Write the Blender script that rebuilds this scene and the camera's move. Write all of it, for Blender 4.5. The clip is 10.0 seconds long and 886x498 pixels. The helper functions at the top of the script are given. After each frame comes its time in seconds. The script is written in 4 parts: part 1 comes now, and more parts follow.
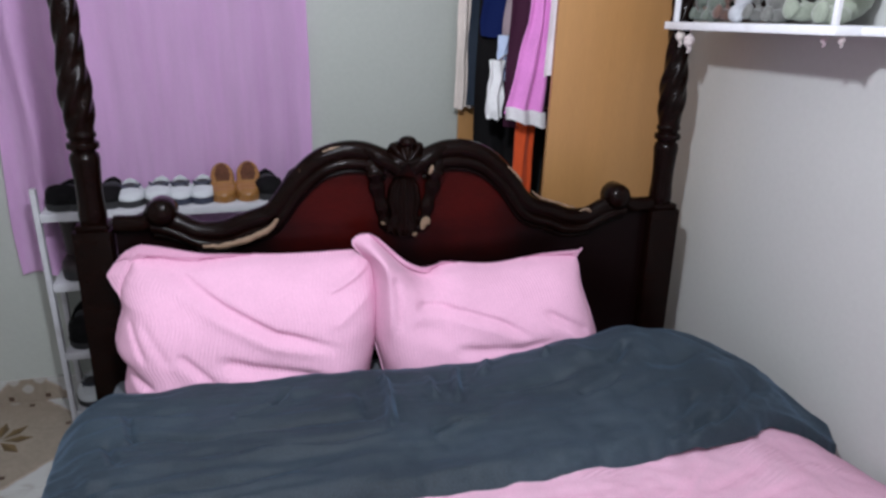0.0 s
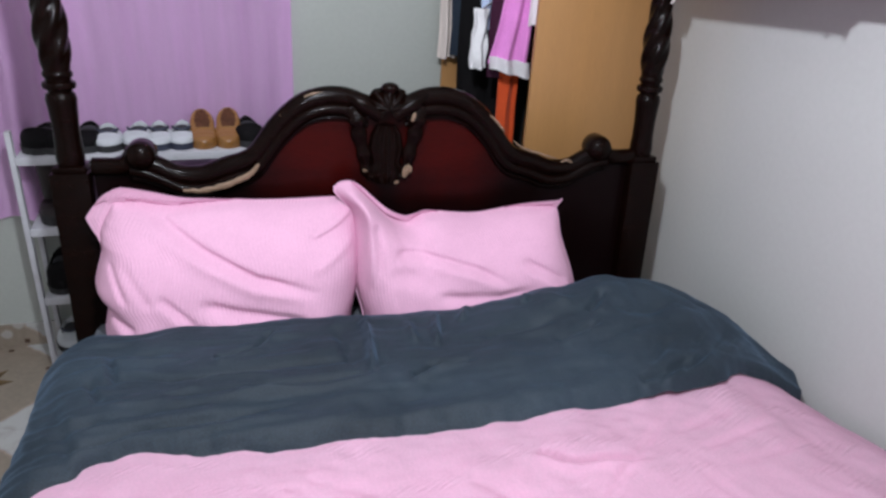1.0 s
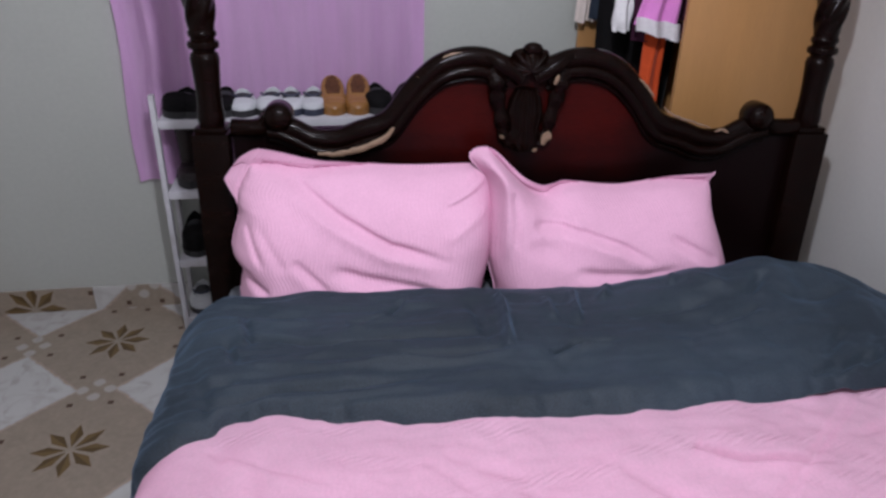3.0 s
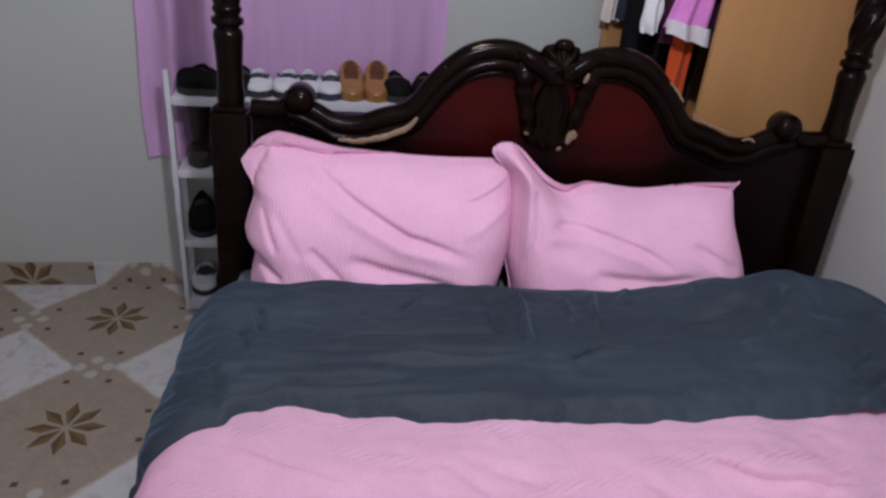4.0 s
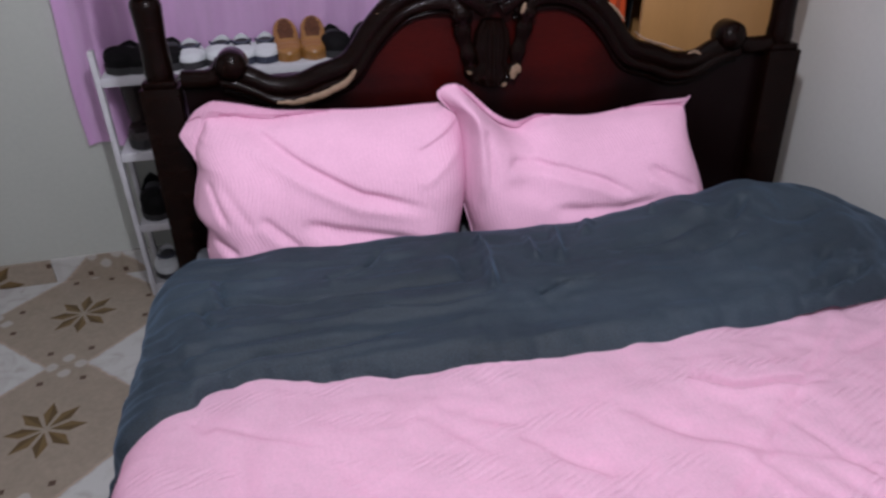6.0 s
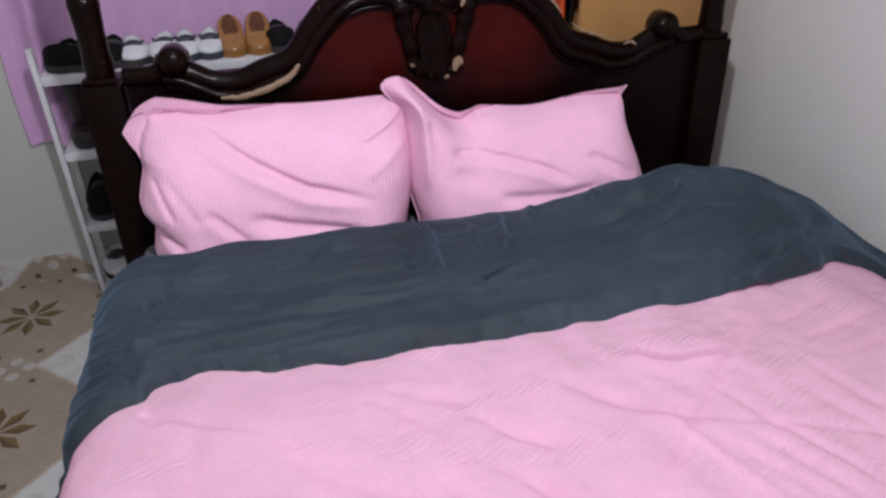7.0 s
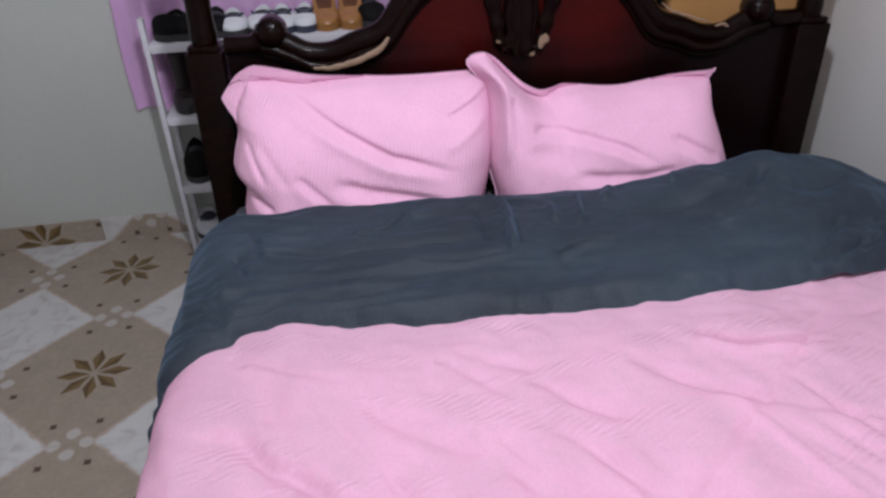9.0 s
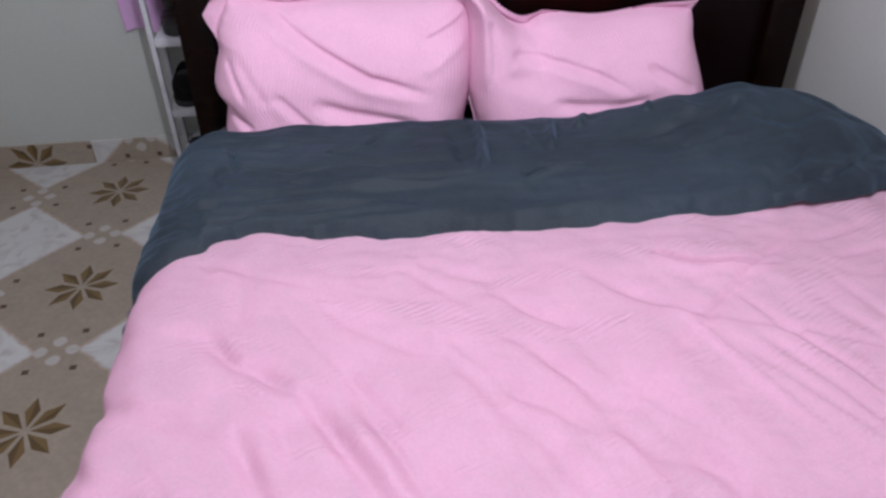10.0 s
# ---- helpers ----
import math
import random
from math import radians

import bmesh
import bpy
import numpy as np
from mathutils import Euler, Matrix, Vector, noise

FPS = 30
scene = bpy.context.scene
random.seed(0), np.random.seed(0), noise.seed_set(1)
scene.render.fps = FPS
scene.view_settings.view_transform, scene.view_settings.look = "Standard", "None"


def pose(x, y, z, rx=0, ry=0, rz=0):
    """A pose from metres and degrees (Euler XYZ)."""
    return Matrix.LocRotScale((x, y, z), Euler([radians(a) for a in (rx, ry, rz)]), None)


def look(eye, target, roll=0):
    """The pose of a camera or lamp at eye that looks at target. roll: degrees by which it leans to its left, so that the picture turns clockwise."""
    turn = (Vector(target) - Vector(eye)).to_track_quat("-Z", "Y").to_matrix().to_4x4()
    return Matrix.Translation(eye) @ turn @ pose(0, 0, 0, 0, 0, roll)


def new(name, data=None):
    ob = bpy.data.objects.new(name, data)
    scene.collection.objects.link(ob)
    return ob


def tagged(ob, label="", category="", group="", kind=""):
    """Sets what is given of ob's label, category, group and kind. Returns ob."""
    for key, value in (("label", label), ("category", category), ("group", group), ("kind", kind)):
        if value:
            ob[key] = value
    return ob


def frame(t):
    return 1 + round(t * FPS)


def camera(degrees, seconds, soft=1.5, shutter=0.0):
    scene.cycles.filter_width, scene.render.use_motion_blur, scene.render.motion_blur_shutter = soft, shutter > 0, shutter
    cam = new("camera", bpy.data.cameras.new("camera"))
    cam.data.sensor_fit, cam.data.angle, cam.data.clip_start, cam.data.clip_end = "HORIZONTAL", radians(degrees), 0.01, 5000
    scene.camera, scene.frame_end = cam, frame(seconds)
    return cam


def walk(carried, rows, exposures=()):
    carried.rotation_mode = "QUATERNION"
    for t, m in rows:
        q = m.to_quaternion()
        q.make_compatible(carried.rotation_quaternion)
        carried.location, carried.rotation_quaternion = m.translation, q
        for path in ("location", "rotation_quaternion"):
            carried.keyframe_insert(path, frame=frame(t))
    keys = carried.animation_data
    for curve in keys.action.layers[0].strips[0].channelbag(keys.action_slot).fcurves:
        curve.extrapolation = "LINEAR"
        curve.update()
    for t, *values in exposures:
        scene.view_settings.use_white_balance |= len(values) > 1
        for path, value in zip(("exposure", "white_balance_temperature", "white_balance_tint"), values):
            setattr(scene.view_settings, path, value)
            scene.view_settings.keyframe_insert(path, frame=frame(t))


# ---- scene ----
cam = camera(64.6, 10.0, soft=2.6, shutter=0.5)
PATH = [
    (0, (-0.093, -1.889, 1.655), (0.459, -0.113, 0.919), 2.0),
    (0.5, (-0.095, -1.887, 1.626), (0.489, -0.146, 0.833), 3.4),
    (1, (-0.099, -1.914, 1.63), (0.495, -0.199, 0.79), 3.5),
    (1.5, (-0.075, -1.893, 1.607), (0.621, -0.237, 0.728), 3.0),
    (2, (-0.055, -1.89, 1.548), (0.626, -0.234, 0.658), 4.0),
    (2.5, (-0.116, -1.831, 1.590), (0.304, -0.114, 0.656), 2.1),
    (3, (-0.171, -1.813, 1.551), (0.141, -0.052, 0.655), 1.6),
    (4.5, (-0.246, -1.751, 1.535), (0.102, -0.01, 0.615), 6.4),
    (5, (-0.23, -1.757, 1.539), (0.007, -0.005, 0.605), 3.2),
    (5.5, (-0.209, -1.742, 1.522), (0.094, -0.041, 0.515), 0.9),
    (7, (-0.162, -1.8, 1.527), (0.334, -0.169, 0.481), -0.7),
    (7.5, (-0.174, -1.82, 1.526), (0.309, -0.203, 0.453), -0.0),
    (8, (-0.178, -1.829, 1.518), (0.264, -0.219, 0.417), 0.1),
    (8.5, (-0.18, -1.838, 1.517), (0.219, -0.216, 0.416), 0.1),
    (9, (-0.177, -1.853, 1.521), (0.107, -0.193, 0.443), -1.3),
    (9.5, (-0.176, -1.893, 1.488), (0.083, -0.305, 0.3), 1.1),
    (10, (-0.107, -1.944, 1.484), (0.148, -0.362, 0.288), 0.1),
]

walk(cam, [(t, look(eye, target, roll)) for t, eye, target, roll in PATH],
     exposures=[(0.0, 0.02, 6200, 8), (1.0, 0.06, 6200, 8), (2.0, 0.08, 6200, 9), (2.5, 0.02, 6300, 11), (3.0, -0.20, 6300, 15), (4.5, -0.38, 6300, 17), (5.5, -0.30, 6300, 16), (7.0, -0.06, 6500, 12), (8.5, -0.04, 6450, 12), (9.5, -0.14, 6250, 14), (10.0, -0.12, 6250, 14)])

# ---- light: one ceiling bulb, a faint room glow ----
WALL_X, WALL_Y, WALL_L, WALL_B, CEIL = 1.45, 0.865, -2.1, -2.7, 2.85
LAMP = (-0.02, -1.22, 2.165)
world = bpy.data.worlds.new("world")
scene.world = world
world.use_nodes = True
world.node_tree.nodes["Background"].inputs[0].default_value = (0.8, 0.85, 1.0, 1)
world.node_tree.nodes["Background"].inputs[1].default_value = 0.01
lamp_data = bpy.data.lights.new("ceiling_bulb_light", "POINT")
lamp_data.energy, lamp_data.shadow_soft_size, lamp_data.color = 100.0, 0.045, (0.96, 0.97, 1.04)
lamp_ob = new("ceiling_bulb_light", lamp_data)
lamp_ob.location = LAMP


# ---- materials ----
def mat(name, color, rough=0.6, metal=0.0, vary=0.12, scale=6.0, fine=80.0, bump=0.15, sheen=0.0, coat=0.0, dirt=None, dirt_amount=0.0, dirt_scale=3.0, stretch=(1, 1, 1), bump_dist=0.002, per_object=0.0, spec=0.5):
    m = bpy.data.materials.new(name)
    m.use_nodes = True
    nt = m.node_tree
    n, l = nt.nodes, nt.links
    b = n["Principled BSDF"]
    b.inputs["Roughness"].default_value = rough
    b.inputs["Metallic"].default_value = metal
    b.inputs["Specular IOR Level"].default_value = spec
    b.inputs["Sheen Weight"].default_value = sheen
    b.inputs["Sheen Roughness"].default_value = 0.4
    b.inputs["Coat Weight"].default_value = coat
    b.inputs["Coat Roughness"].default_value = 0.08
    tc = n.new("ShaderNodeTexCoord")
    mp = n.new("ShaderNodeMapping")
    mp.inputs["Scale"].default_value = stretch
    l.new(tc.outputs["Object"], mp.inputs["Vector"])
    big = n.new("ShaderNodeTexNoise")
    big.inputs["Scale"].default_value, big.inputs["Detail"].default_value = scale, 5
    small = n.new("ShaderNodeTexNoise")
    small.inputs["Scale"].default_value, small.inputs["Detail"].default_value = fine, 4
    l.new(mp.outputs[0], big.inputs["Vector"]), l.new(mp.outputs[0], small.inputs["Vector"])
    mixv = n.new("ShaderNodeMath")
    mixv.operation = "ADD"
    l.new(big.outputs["Fac"], mixv.inputs[0]), l.new(small.outputs["Fac"], mixv.inputs[1])
    ramp = n.new("ShaderNodeMapRange")
    ramp.inputs["From Min"].default_value, ramp.inputs["From Max"].default_value = 0.6, 1.4
    ramp.inputs["To Min"].default_value, ramp.inputs["To Max"].default_value = 1 - vary, 1 + vary
    l.new(mixv.outputs[0], ramp.inputs["Value"])
    value = ramp.outputs[0]
    if per_object:
        info = n.new("ShaderNodeObjectInfo")
        jit = n.new("ShaderNodeMapRange")
        jit.inputs["To Min"].default_value, jit.inputs["To Max"].default_value = 1 - per_object, 1 + per_object
        l.new(info.outputs["Random"], jit.inputs["Value"])
        mul = n.new("ShaderNodeMath")
        mul.operation = "MULTIPLY"
        l.new(value, mul.inputs[0]), l.new(jit.outputs[0], mul.inputs[1])
        value = mul.outputs[0]
    tint = n.new("ShaderNodeVectorMath")
    tint.operation = "SCALE"
    tint.inputs[0].default_value = color
    l.new(value, tint.inputs["Scale"])
    col = tint.outputs[0]
    if dirt:
        spots = n.new("ShaderNodeTexNoise")
        spots.inputs["Scale"].default_value, spots.inputs["Detail"].default_value = dirt_scale, 8
        l.new(tc.outputs["Object"], spots.inputs["Vector"])
        edge = n.new("ShaderNodeMapRange")
        edge.inputs["From Min"].default_value, edge.inputs["From Max"].default_value = 0.56, 0.72
        edge.inputs["To Max"].default_value = dirt_amount
        l.new(spots.outputs["Fac"], edge.inputs["Value"])
        mx = n.new("ShaderNodeMix")
        mx.data_type = "RGBA"
        l.new(edge.outputs[0], mx.inputs["Factor"])
        l.new(col, mx.inputs["A"])
        mx.inputs["B"].default_value = (*dirt, 1)
        col = mx.outputs["Result"]
    l.new(col, b.inputs["Base Color"])
    bp = n.new("ShaderNodeBump")
    bp.inputs["Strength"].default_value, bp.inputs["Distance"].default_value = bump, bump_dist
    l.new(mixv.outputs[0], bp.inputs["Height"])
    l.new(bp.outputs[0], b.inputs["Normal"])
    return m


def ribbed(name, color, period, axis="X", strength=0.8, rough=0.85, sheen=0.4, vary=0.08):
    """Cloth with fine cords running across the given object axis of its UV map."""
    m = mat(name, color, rough, vary=vary, scale=9, fine=180, bump=0.2, sheen=sheen)
    nt = m.node_tree
    n, l = nt.nodes, nt.links
    uv = n.new("ShaderNodeUVMap")
    uv.uv_map = "UVMap"
    wave = n.new("ShaderNodeTexWave")
    wave.bands_direction = axis
    wave.inputs["Scale"].default_value = 2 * math.pi / (20 * period)
    wave.inputs["Distortion"].default_value, wave.inputs["Detail"].default_value = 1.2, 2
    wave.inputs["Detail Scale"].default_value = 2.0
    l.new(uv.outputs[0], wave.inputs["Vector"])
    bp = n.new("ShaderNodeBump")
    bp.inputs["Strength"].default_value, bp.inputs["Distance"].default_value = strength, 0.003
    old = [k for k in n if k.type == "BUMP"][0]
    l.new(wave.outputs["Fac"], bp.inputs["Height"])
    l.new(old.outputs[0], bp.inputs["Normal"])
    l.new(bp.outputs[0], n["Principled BSDF"].inputs["Normal"])
    return m


# same plaster in two tones: north darker, east paler, for the light they get
M_WALL_DIM = mat("painted_plaster_dim", (0.390, 0.410, 0.378), 0.55, vary=0.05, scale=2.5, fine=60, bump=0.12, dirt=(0.34, 0.31, 0.26), dirt_amount=0.22, dirt_scale=1.8)
M_WALL_LIT = mat("painted_plaster_lit", (0.485, 0.49, 0.475), 0.6, vary=0.04, scale=2.5, fine=60, bump=0.10, dirt=(0.38, 0.35, 0.30), dirt_amount=0.2, dirt_scale=1.8)
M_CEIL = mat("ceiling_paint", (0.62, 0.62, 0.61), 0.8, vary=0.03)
M_WOOD = mat("varnished_mahogany", (0.0042, 0.0013, 0.0008), 0.12, vary=0.6, scale=9, fine=55, bump=0.50, stretch=(1, 1, 6))
M_WOOD.node_tree.nodes["Principled BSDF"].inputs["Specular IOR Level"].default_value = 0.10
M_PANEL = mat("red_mahogany_panel", (0.036, 0.0022, 0.0016), 0.30, vary=0.35, scale=3.5, fine=50, bump=0.06, stretch=(1, 1, 5))


def sunburst(m):
    """Dark stain rubbed in from the edges of the panel, leaving two red fields."""
    n, l = m.node_tree.nodes, m.node_tree.links
    bs = n["Principled BSDF"]
    bs.inputs["Specular IOR Level"].default_value = 0.10
    col = bs.inputs["Base Color"].links[0].from_socket
    tc = n.new("ShaderNodeTexCoord")
    sp = n.new("ShaderNodeSeparateXYZ")
    l.new(tc.outputs["Object"], sp.inputs[0])
    ax = n.new("ShaderNodeMath")
    ax.operation = "ABSOLUTE"
    l.new(sp.outputs[0], ax.inputs[0])
    cb = n.new("ShaderNodeCombineXYZ")
    l.new(ax.outputs[0], cb.inputs[0]), l.new(sp.outputs[2], cb.inputs[2])
    wob = n.new("ShaderNodeTexNoise")
    wob.inputs["Scale"].default_value = 7
    l.new(tc.outputs["Object"], wob.inputs["Vector"])
    dist = n.new("ShaderNodeVectorMath")
    dist.operation = "DISTANCE"
    l.new(cb.outputs[0], dist.inputs[0])
    dist.inputs[1].default_value = (0.20, 0.0, 1.03)
    add = n.new("ShaderNodeMath")
    add.operation = "MULTIPLY_ADD"
    l.new(wob.outputs["Fac"], add.inputs[0])
    add.inputs[1].default_value = 0.16
    l.new(dist.outputs["Value"], add.inputs[2])
    rg = n.new("ShaderNodeMapRange")
    rg.interpolation_type = "SMOOTHSTEP"
    rg.inputs["From Min"].default_value, rg.inputs["From Max"].default_value = 0.13, 0.36
    l.new(add.outputs[0], rg.inputs["Value"])
    mx = n.new("ShaderNodeMix")
    mx.data_type = "RGBA"
    l.new(rg.outputs[0], mx.inputs["Factor"]), l.new(col, mx.inputs["A"])
    mx.inputs["B"].default_value = (0.004, 0.0012, 0.0013, 1)
    l.new(mx.outputs["Result"], bs.inputs["Base Color"])


sunburst(M_PANEL)
M_CHIP = mat("bare_chipped_wood", (0.20, 0.130, 0.082), 0.6, vary=0.25, scale=30, fine=150)
# one fleece, lamplight put into its colour: pillows dimmed, quilt brightened
M_PINK_DIM = ribbed("pink_corduroy_fleece_dim", (0.68, 0.382, 0.525), 0.0095, "X", 0.10, sheen=0.0)
M_QUILT_LIT = ribbed("pink_quilt_fleece_lit", (0.945, 0.605, 0.77), 0.010, "X", 0.04, sheen=0.0)


def puckered(m):
    """Short rows of puckers where the ribs of the fleece are drawn together, in patches."""
    n, l = m.node_tree.nodes, m.node_tree.links
    old = n["Principled BSDF"].inputs["Normal"].links[0].from_socket
    tc = n.new("ShaderNodeTexCoord")
    mp = n.new("ShaderNodeMapping")
    mp.inputs["Rotation"].default_value = (0, 0, radians(28))
    l.new(tc.outputs["UV"], mp.inputs["Vector"])
    wave = n.new("ShaderNodeTexWave")
    wave.bands_direction = "Y"
    wave.inputs["Scale"].default_value = 2 * math.pi / 20 / 0.013
    wave.inputs["Distortion"].default_value, wave.inputs["Detail"].default_value, wave.inputs["Detail Scale"].default_value = 3.5, 2, 0.8
    l.new(mp.outputs[0], wave.inputs["Vector"])
    st = n.new("ShaderNodeMapping")
    st.inputs["Rotation"].default_value = (0, 0, radians(-50))
    st.inputs["Scale"].default_value = (2.6, 9.0, 1)
    l.new(tc.outputs["UV"], st.inputs["Vector"])
    patch = n.new("ShaderNodeTexNoise")
    patch.inputs["Scale"].default_value, patch.inputs["Detail"].default_value = 1.6, 2
    l.new(st.outputs[0], patch.inputs["Vector"])
    rg = n.new("ShaderNodeMapRange")
    rg.interpolation_type = "SMOOTHSTEP"
    rg.inputs["From Min"].default_value, rg.inputs["From Max"].default_value = 0.50, 0.68
    l.new(patch.outputs["Fac"], rg.inputs["Value"])
    mul = n.new("ShaderNodeMath")
    mul.operation = "MULTIPLY"
    l.new(wave.outputs["Fac"], mul.inputs[0]), l.new(rg.outputs[0], mul.inputs[1])
    bp = n.new("ShaderNodeBump")
    bp.inputs["Strength"].default_value, bp.inputs["Distance"].default_value = 0.5, 0.0032
    l.new(mul.outputs[0], bp.inputs["Height"]), l.new(old, bp.inputs["Normal"])
    l.new(bp.outputs[0], n["Principled BSDF"].inputs["Normal"])


puckered(M_QUILT_LIT)
M_GREY = mat("grey_velvet", (0.041, 0.061, 0.082), 0.6, vary=0.8, scale=1.6, fine=260, bump=0.4, sheen=0.30, stretch=(1, 2.2, 1), bump_dist=0.003)
M_GREY.node_tree.nodes["Principled BSDF"].inputs["Sheen Roughness"].default_value = 0.45
M_GREY.node_tree.nodes["Principled BSDF"].inputs["Sheen Tint"].default_value = (0.45, 0.68, 1.0, 1)
M_CURTAIN = mat("lilac_curtain_cloth", (0.84, 0.55, 0.85), 0.85, vary=0.07, scale=5, fine=120, bump=0.25, sheen=0.2, stretch=(7, 7, 0.6))
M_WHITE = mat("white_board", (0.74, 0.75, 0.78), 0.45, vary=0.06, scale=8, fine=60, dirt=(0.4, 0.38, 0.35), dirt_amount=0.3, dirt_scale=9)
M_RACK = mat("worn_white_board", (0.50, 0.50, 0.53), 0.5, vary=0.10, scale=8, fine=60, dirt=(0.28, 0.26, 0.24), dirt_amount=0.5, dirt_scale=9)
M_TAN = mat("tan_laminate", (0.40, 0.208, 0.074), 0.42, vary=0.10, scale=3, fine=50, bump=0.05, stretch=(6, 6, 0.5))
M_INNER_SHADE = mat("interior_shade", (0.012, 0.010, 0.011), 0.7, vary=0.3)
M_METAL = mat("chromed_steel", (0.6, 0.6, 0.62), 0.25, metal=1.0, vary=0.05)


# ---- mesh helpers ----
def finish(name, bm, material, parent=None, label="", smooth=True):
    me = bpy.data.meshes.new(name)
    bmesh.ops.recalc_face_normals(bm, faces=bm.faces[:])
    bm.to_mesh(me)
    bm.free()
    if smooth:
        for p in me.polygons:
            p.use_smooth = True
        me.set_sharp_from_angle(angle=radians(40))
    for k in (material if isinstance(material, (list, tuple)) else [material]):
        me.materials.append(k)
    ob = new(name, me)
    ob.parent = parent
    if label:
        ob["label"] = label
    return ob


def part(name, bm, material, parent, label=""):
    return finish(name, bm, material, parent, label)


def thing(name, m, label, category, group="", kind=""):
    ob = new(name)
    ob.matrix_world = m
    ob.empty_display_size = 0.05
    return tagged(ob, label, category, group, kind)


def box(bm, x0, x1, y0, y1, z0, z1, bevel=0.004, seg=2):
    r = bmesh.ops.create_cube(bm, size=1.0)
    vs = r["verts"]
    for v in vs:
        v.co = Vector(((x0 + x1) / 2 + v.co.x * (x1 - x0), (y0 + y1) / 2 + v.co.y * (y1 - y0), (z0 + z1) / 2 + v.co.z * (z1 - z0)))
    if bevel:
        es = list({e for v in vs for e in v.link_edges})
        bmesh.ops.bevel(bm, geom=es, offset=bevel, segments=seg, affect="EDGES", profile=0.6)
    return bm


def cube(x0, x1, y0, y1, z0, z1, bevel=0.004):
    return box(bmesh.new(), x0, x1, y0, y1, z0, z1, bevel)


def grid(bm, nu, nv, f, closed_u=False, uv=None):
    """A sheet of nu x nv quads through f(u, v), u and v from 0 to 1."""
    rows = [[bm.verts.new(f(i / nu, j / nv)) for i in range(nu if closed_u else nu + 1)] for j in range(nv + 1)]
    lay = bm.loops.layers.uv.get("UVMap") or bm.loops.layers.uv.new("UVMap")
    for j in range(nv):
        for i in range(nu):
            k = (i + 1) % len(rows[0])
            fc = bm.faces.new((rows[j][i], rows[j][k], rows[j + 1][k], rows[j + 1][i]))
            for lp, (a, b) in zip(fc.loops, ((i, j), (i + 1, j), (i + 1, j + 1), (i, j + 1))):
                lp[lay].uv = uv(a / nu, b / nv) if uv else (a / nu, b / nv)
    return rows


def lathe(bm, profile, n=24, at=(0, 0), wobble=None):
    """profile: rows of (radius, z)."""
    m = len(profile) - 1

    def f(u, v):
        r, z = profile[round(v * m)]
        a = 2 * math.pi * u
        r *= wobble(a, z) if wobble else 1
        return (at[0] + r * math.cos(a), at[1] + r * math.sin(a), z)
    rows = grid(bm, n, m, f, closed_u=True)
    bm.faces.new(rows[0][::-1]), bm.faces.new(rows[-1])
    return bm


def sweep(bm, pts, radius, n=10, flat=1.0):
    """A rod of round section along pts; radius: a number or a function of 0..1."""
    pts = [Vector(p) for p in pts]
    m = len(pts) - 1
    rings = []
    for i, p in enumerate(pts):
        t = (pts[min(i + 1, m)] - pts[max(i - 1, 0)]).normalized()
        ref = Vector((0, 1, 0)) if abs(t.y) < 0.9 else Vector((0, 0, 1))
        a = t.cross(ref).normalized()
        b = t.cross(a)
        r = radius(i / m) if callable(radius) else radius
        rings.append([bm.verts.new(p + a * r * math.cos(2 * math.pi * k / n) + b * r * flat * math.sin(2 * math.pi * k / n)) for k in range(n)])
    for i in range(m):
        for k in range(n):
            bm.faces.new((rings[i][k], rings[i][(k + 1) % n], rings[i + 1][(k + 1) % n], rings[i + 1][k]))
    bm.faces.new(rings[0][::-1]), bm.faces.new(rings[-1])
    return bm


def ball(bm, c, r, scale=(1, 1, 1), seg=16, turn=0.0):
    res = bmesh.ops.create_uvsphere(bm, u_segments=seg, v_segments=max(6, seg // 2), radius=r)
    m = Matrix.Translation(c) @ Matrix.Rotation(turn, 4, "Y") @ Matrix.Diagonal((*scale, 1))
    bmesh.ops.transform(bm, matrix=m, verts=res["verts"])
    return bm


def smooth_curve(knots, n):
    """Catmull-Rom through knots (tuples), n points in all."""
    k = [Vector(p) for p in knots]
    k = [2 * k[0] - k[1]] + k + [2 * k[-1] - k[-2]]
    out = []
    for i in range(n):
        t = i / (n - 1) * (len(k) - 3)
        j = min(int(t), len(k) - 4)
        t -= j
        p0, p1, p2, p3 = k[j:j + 4]
        out.append(0.5 * (2 * p1 + (p2 - p0) * t + (2 * p0 - 5 * p1 + 4 * p2 - p3) * t * t + (3 * p1 - p0 - 3 * p2 + p3) * t ** 3))
    return out


def lerp_table(table, x):
    for (x0, y0), (x1, y1) in zip(table, table[1:]):
        if x <= x1:
            t = max(0.0, (x - x0) / (x1 - x0))
            t = t * t * (3 - 2 * t)
            return y0 + (y1 - y0) * t
    return table[-1][1]


def wrinkle(x, y, seed, scale=1.0):
    return noise.noise(Vector((x * scale, y * scale, seed)))


def crease(x, y, x0, y0, x1, y1, width, height):
    """A ridge (or, negative, a furrow) along a segment, fading at its ends."""
    dx, dy = x1 - x0, y1 - y0
    ll = dx * dx + dy * dy
    t = ((x - x0) * dx + (y - y0) * dy) / ll
    if t < -0.2 or t > 1.2:
        return 0.0
    fade = max(0.0, min(1.0, (t + 0.15) / 0.35)) * max(0.0, min(1.0, (1.15 - t) / 0.35))
    q = abs((x - x0) * dy - (y - y0) * dx) / math.sqrt(ll)
    return height * fade * math.exp(-(q / width) ** 2)


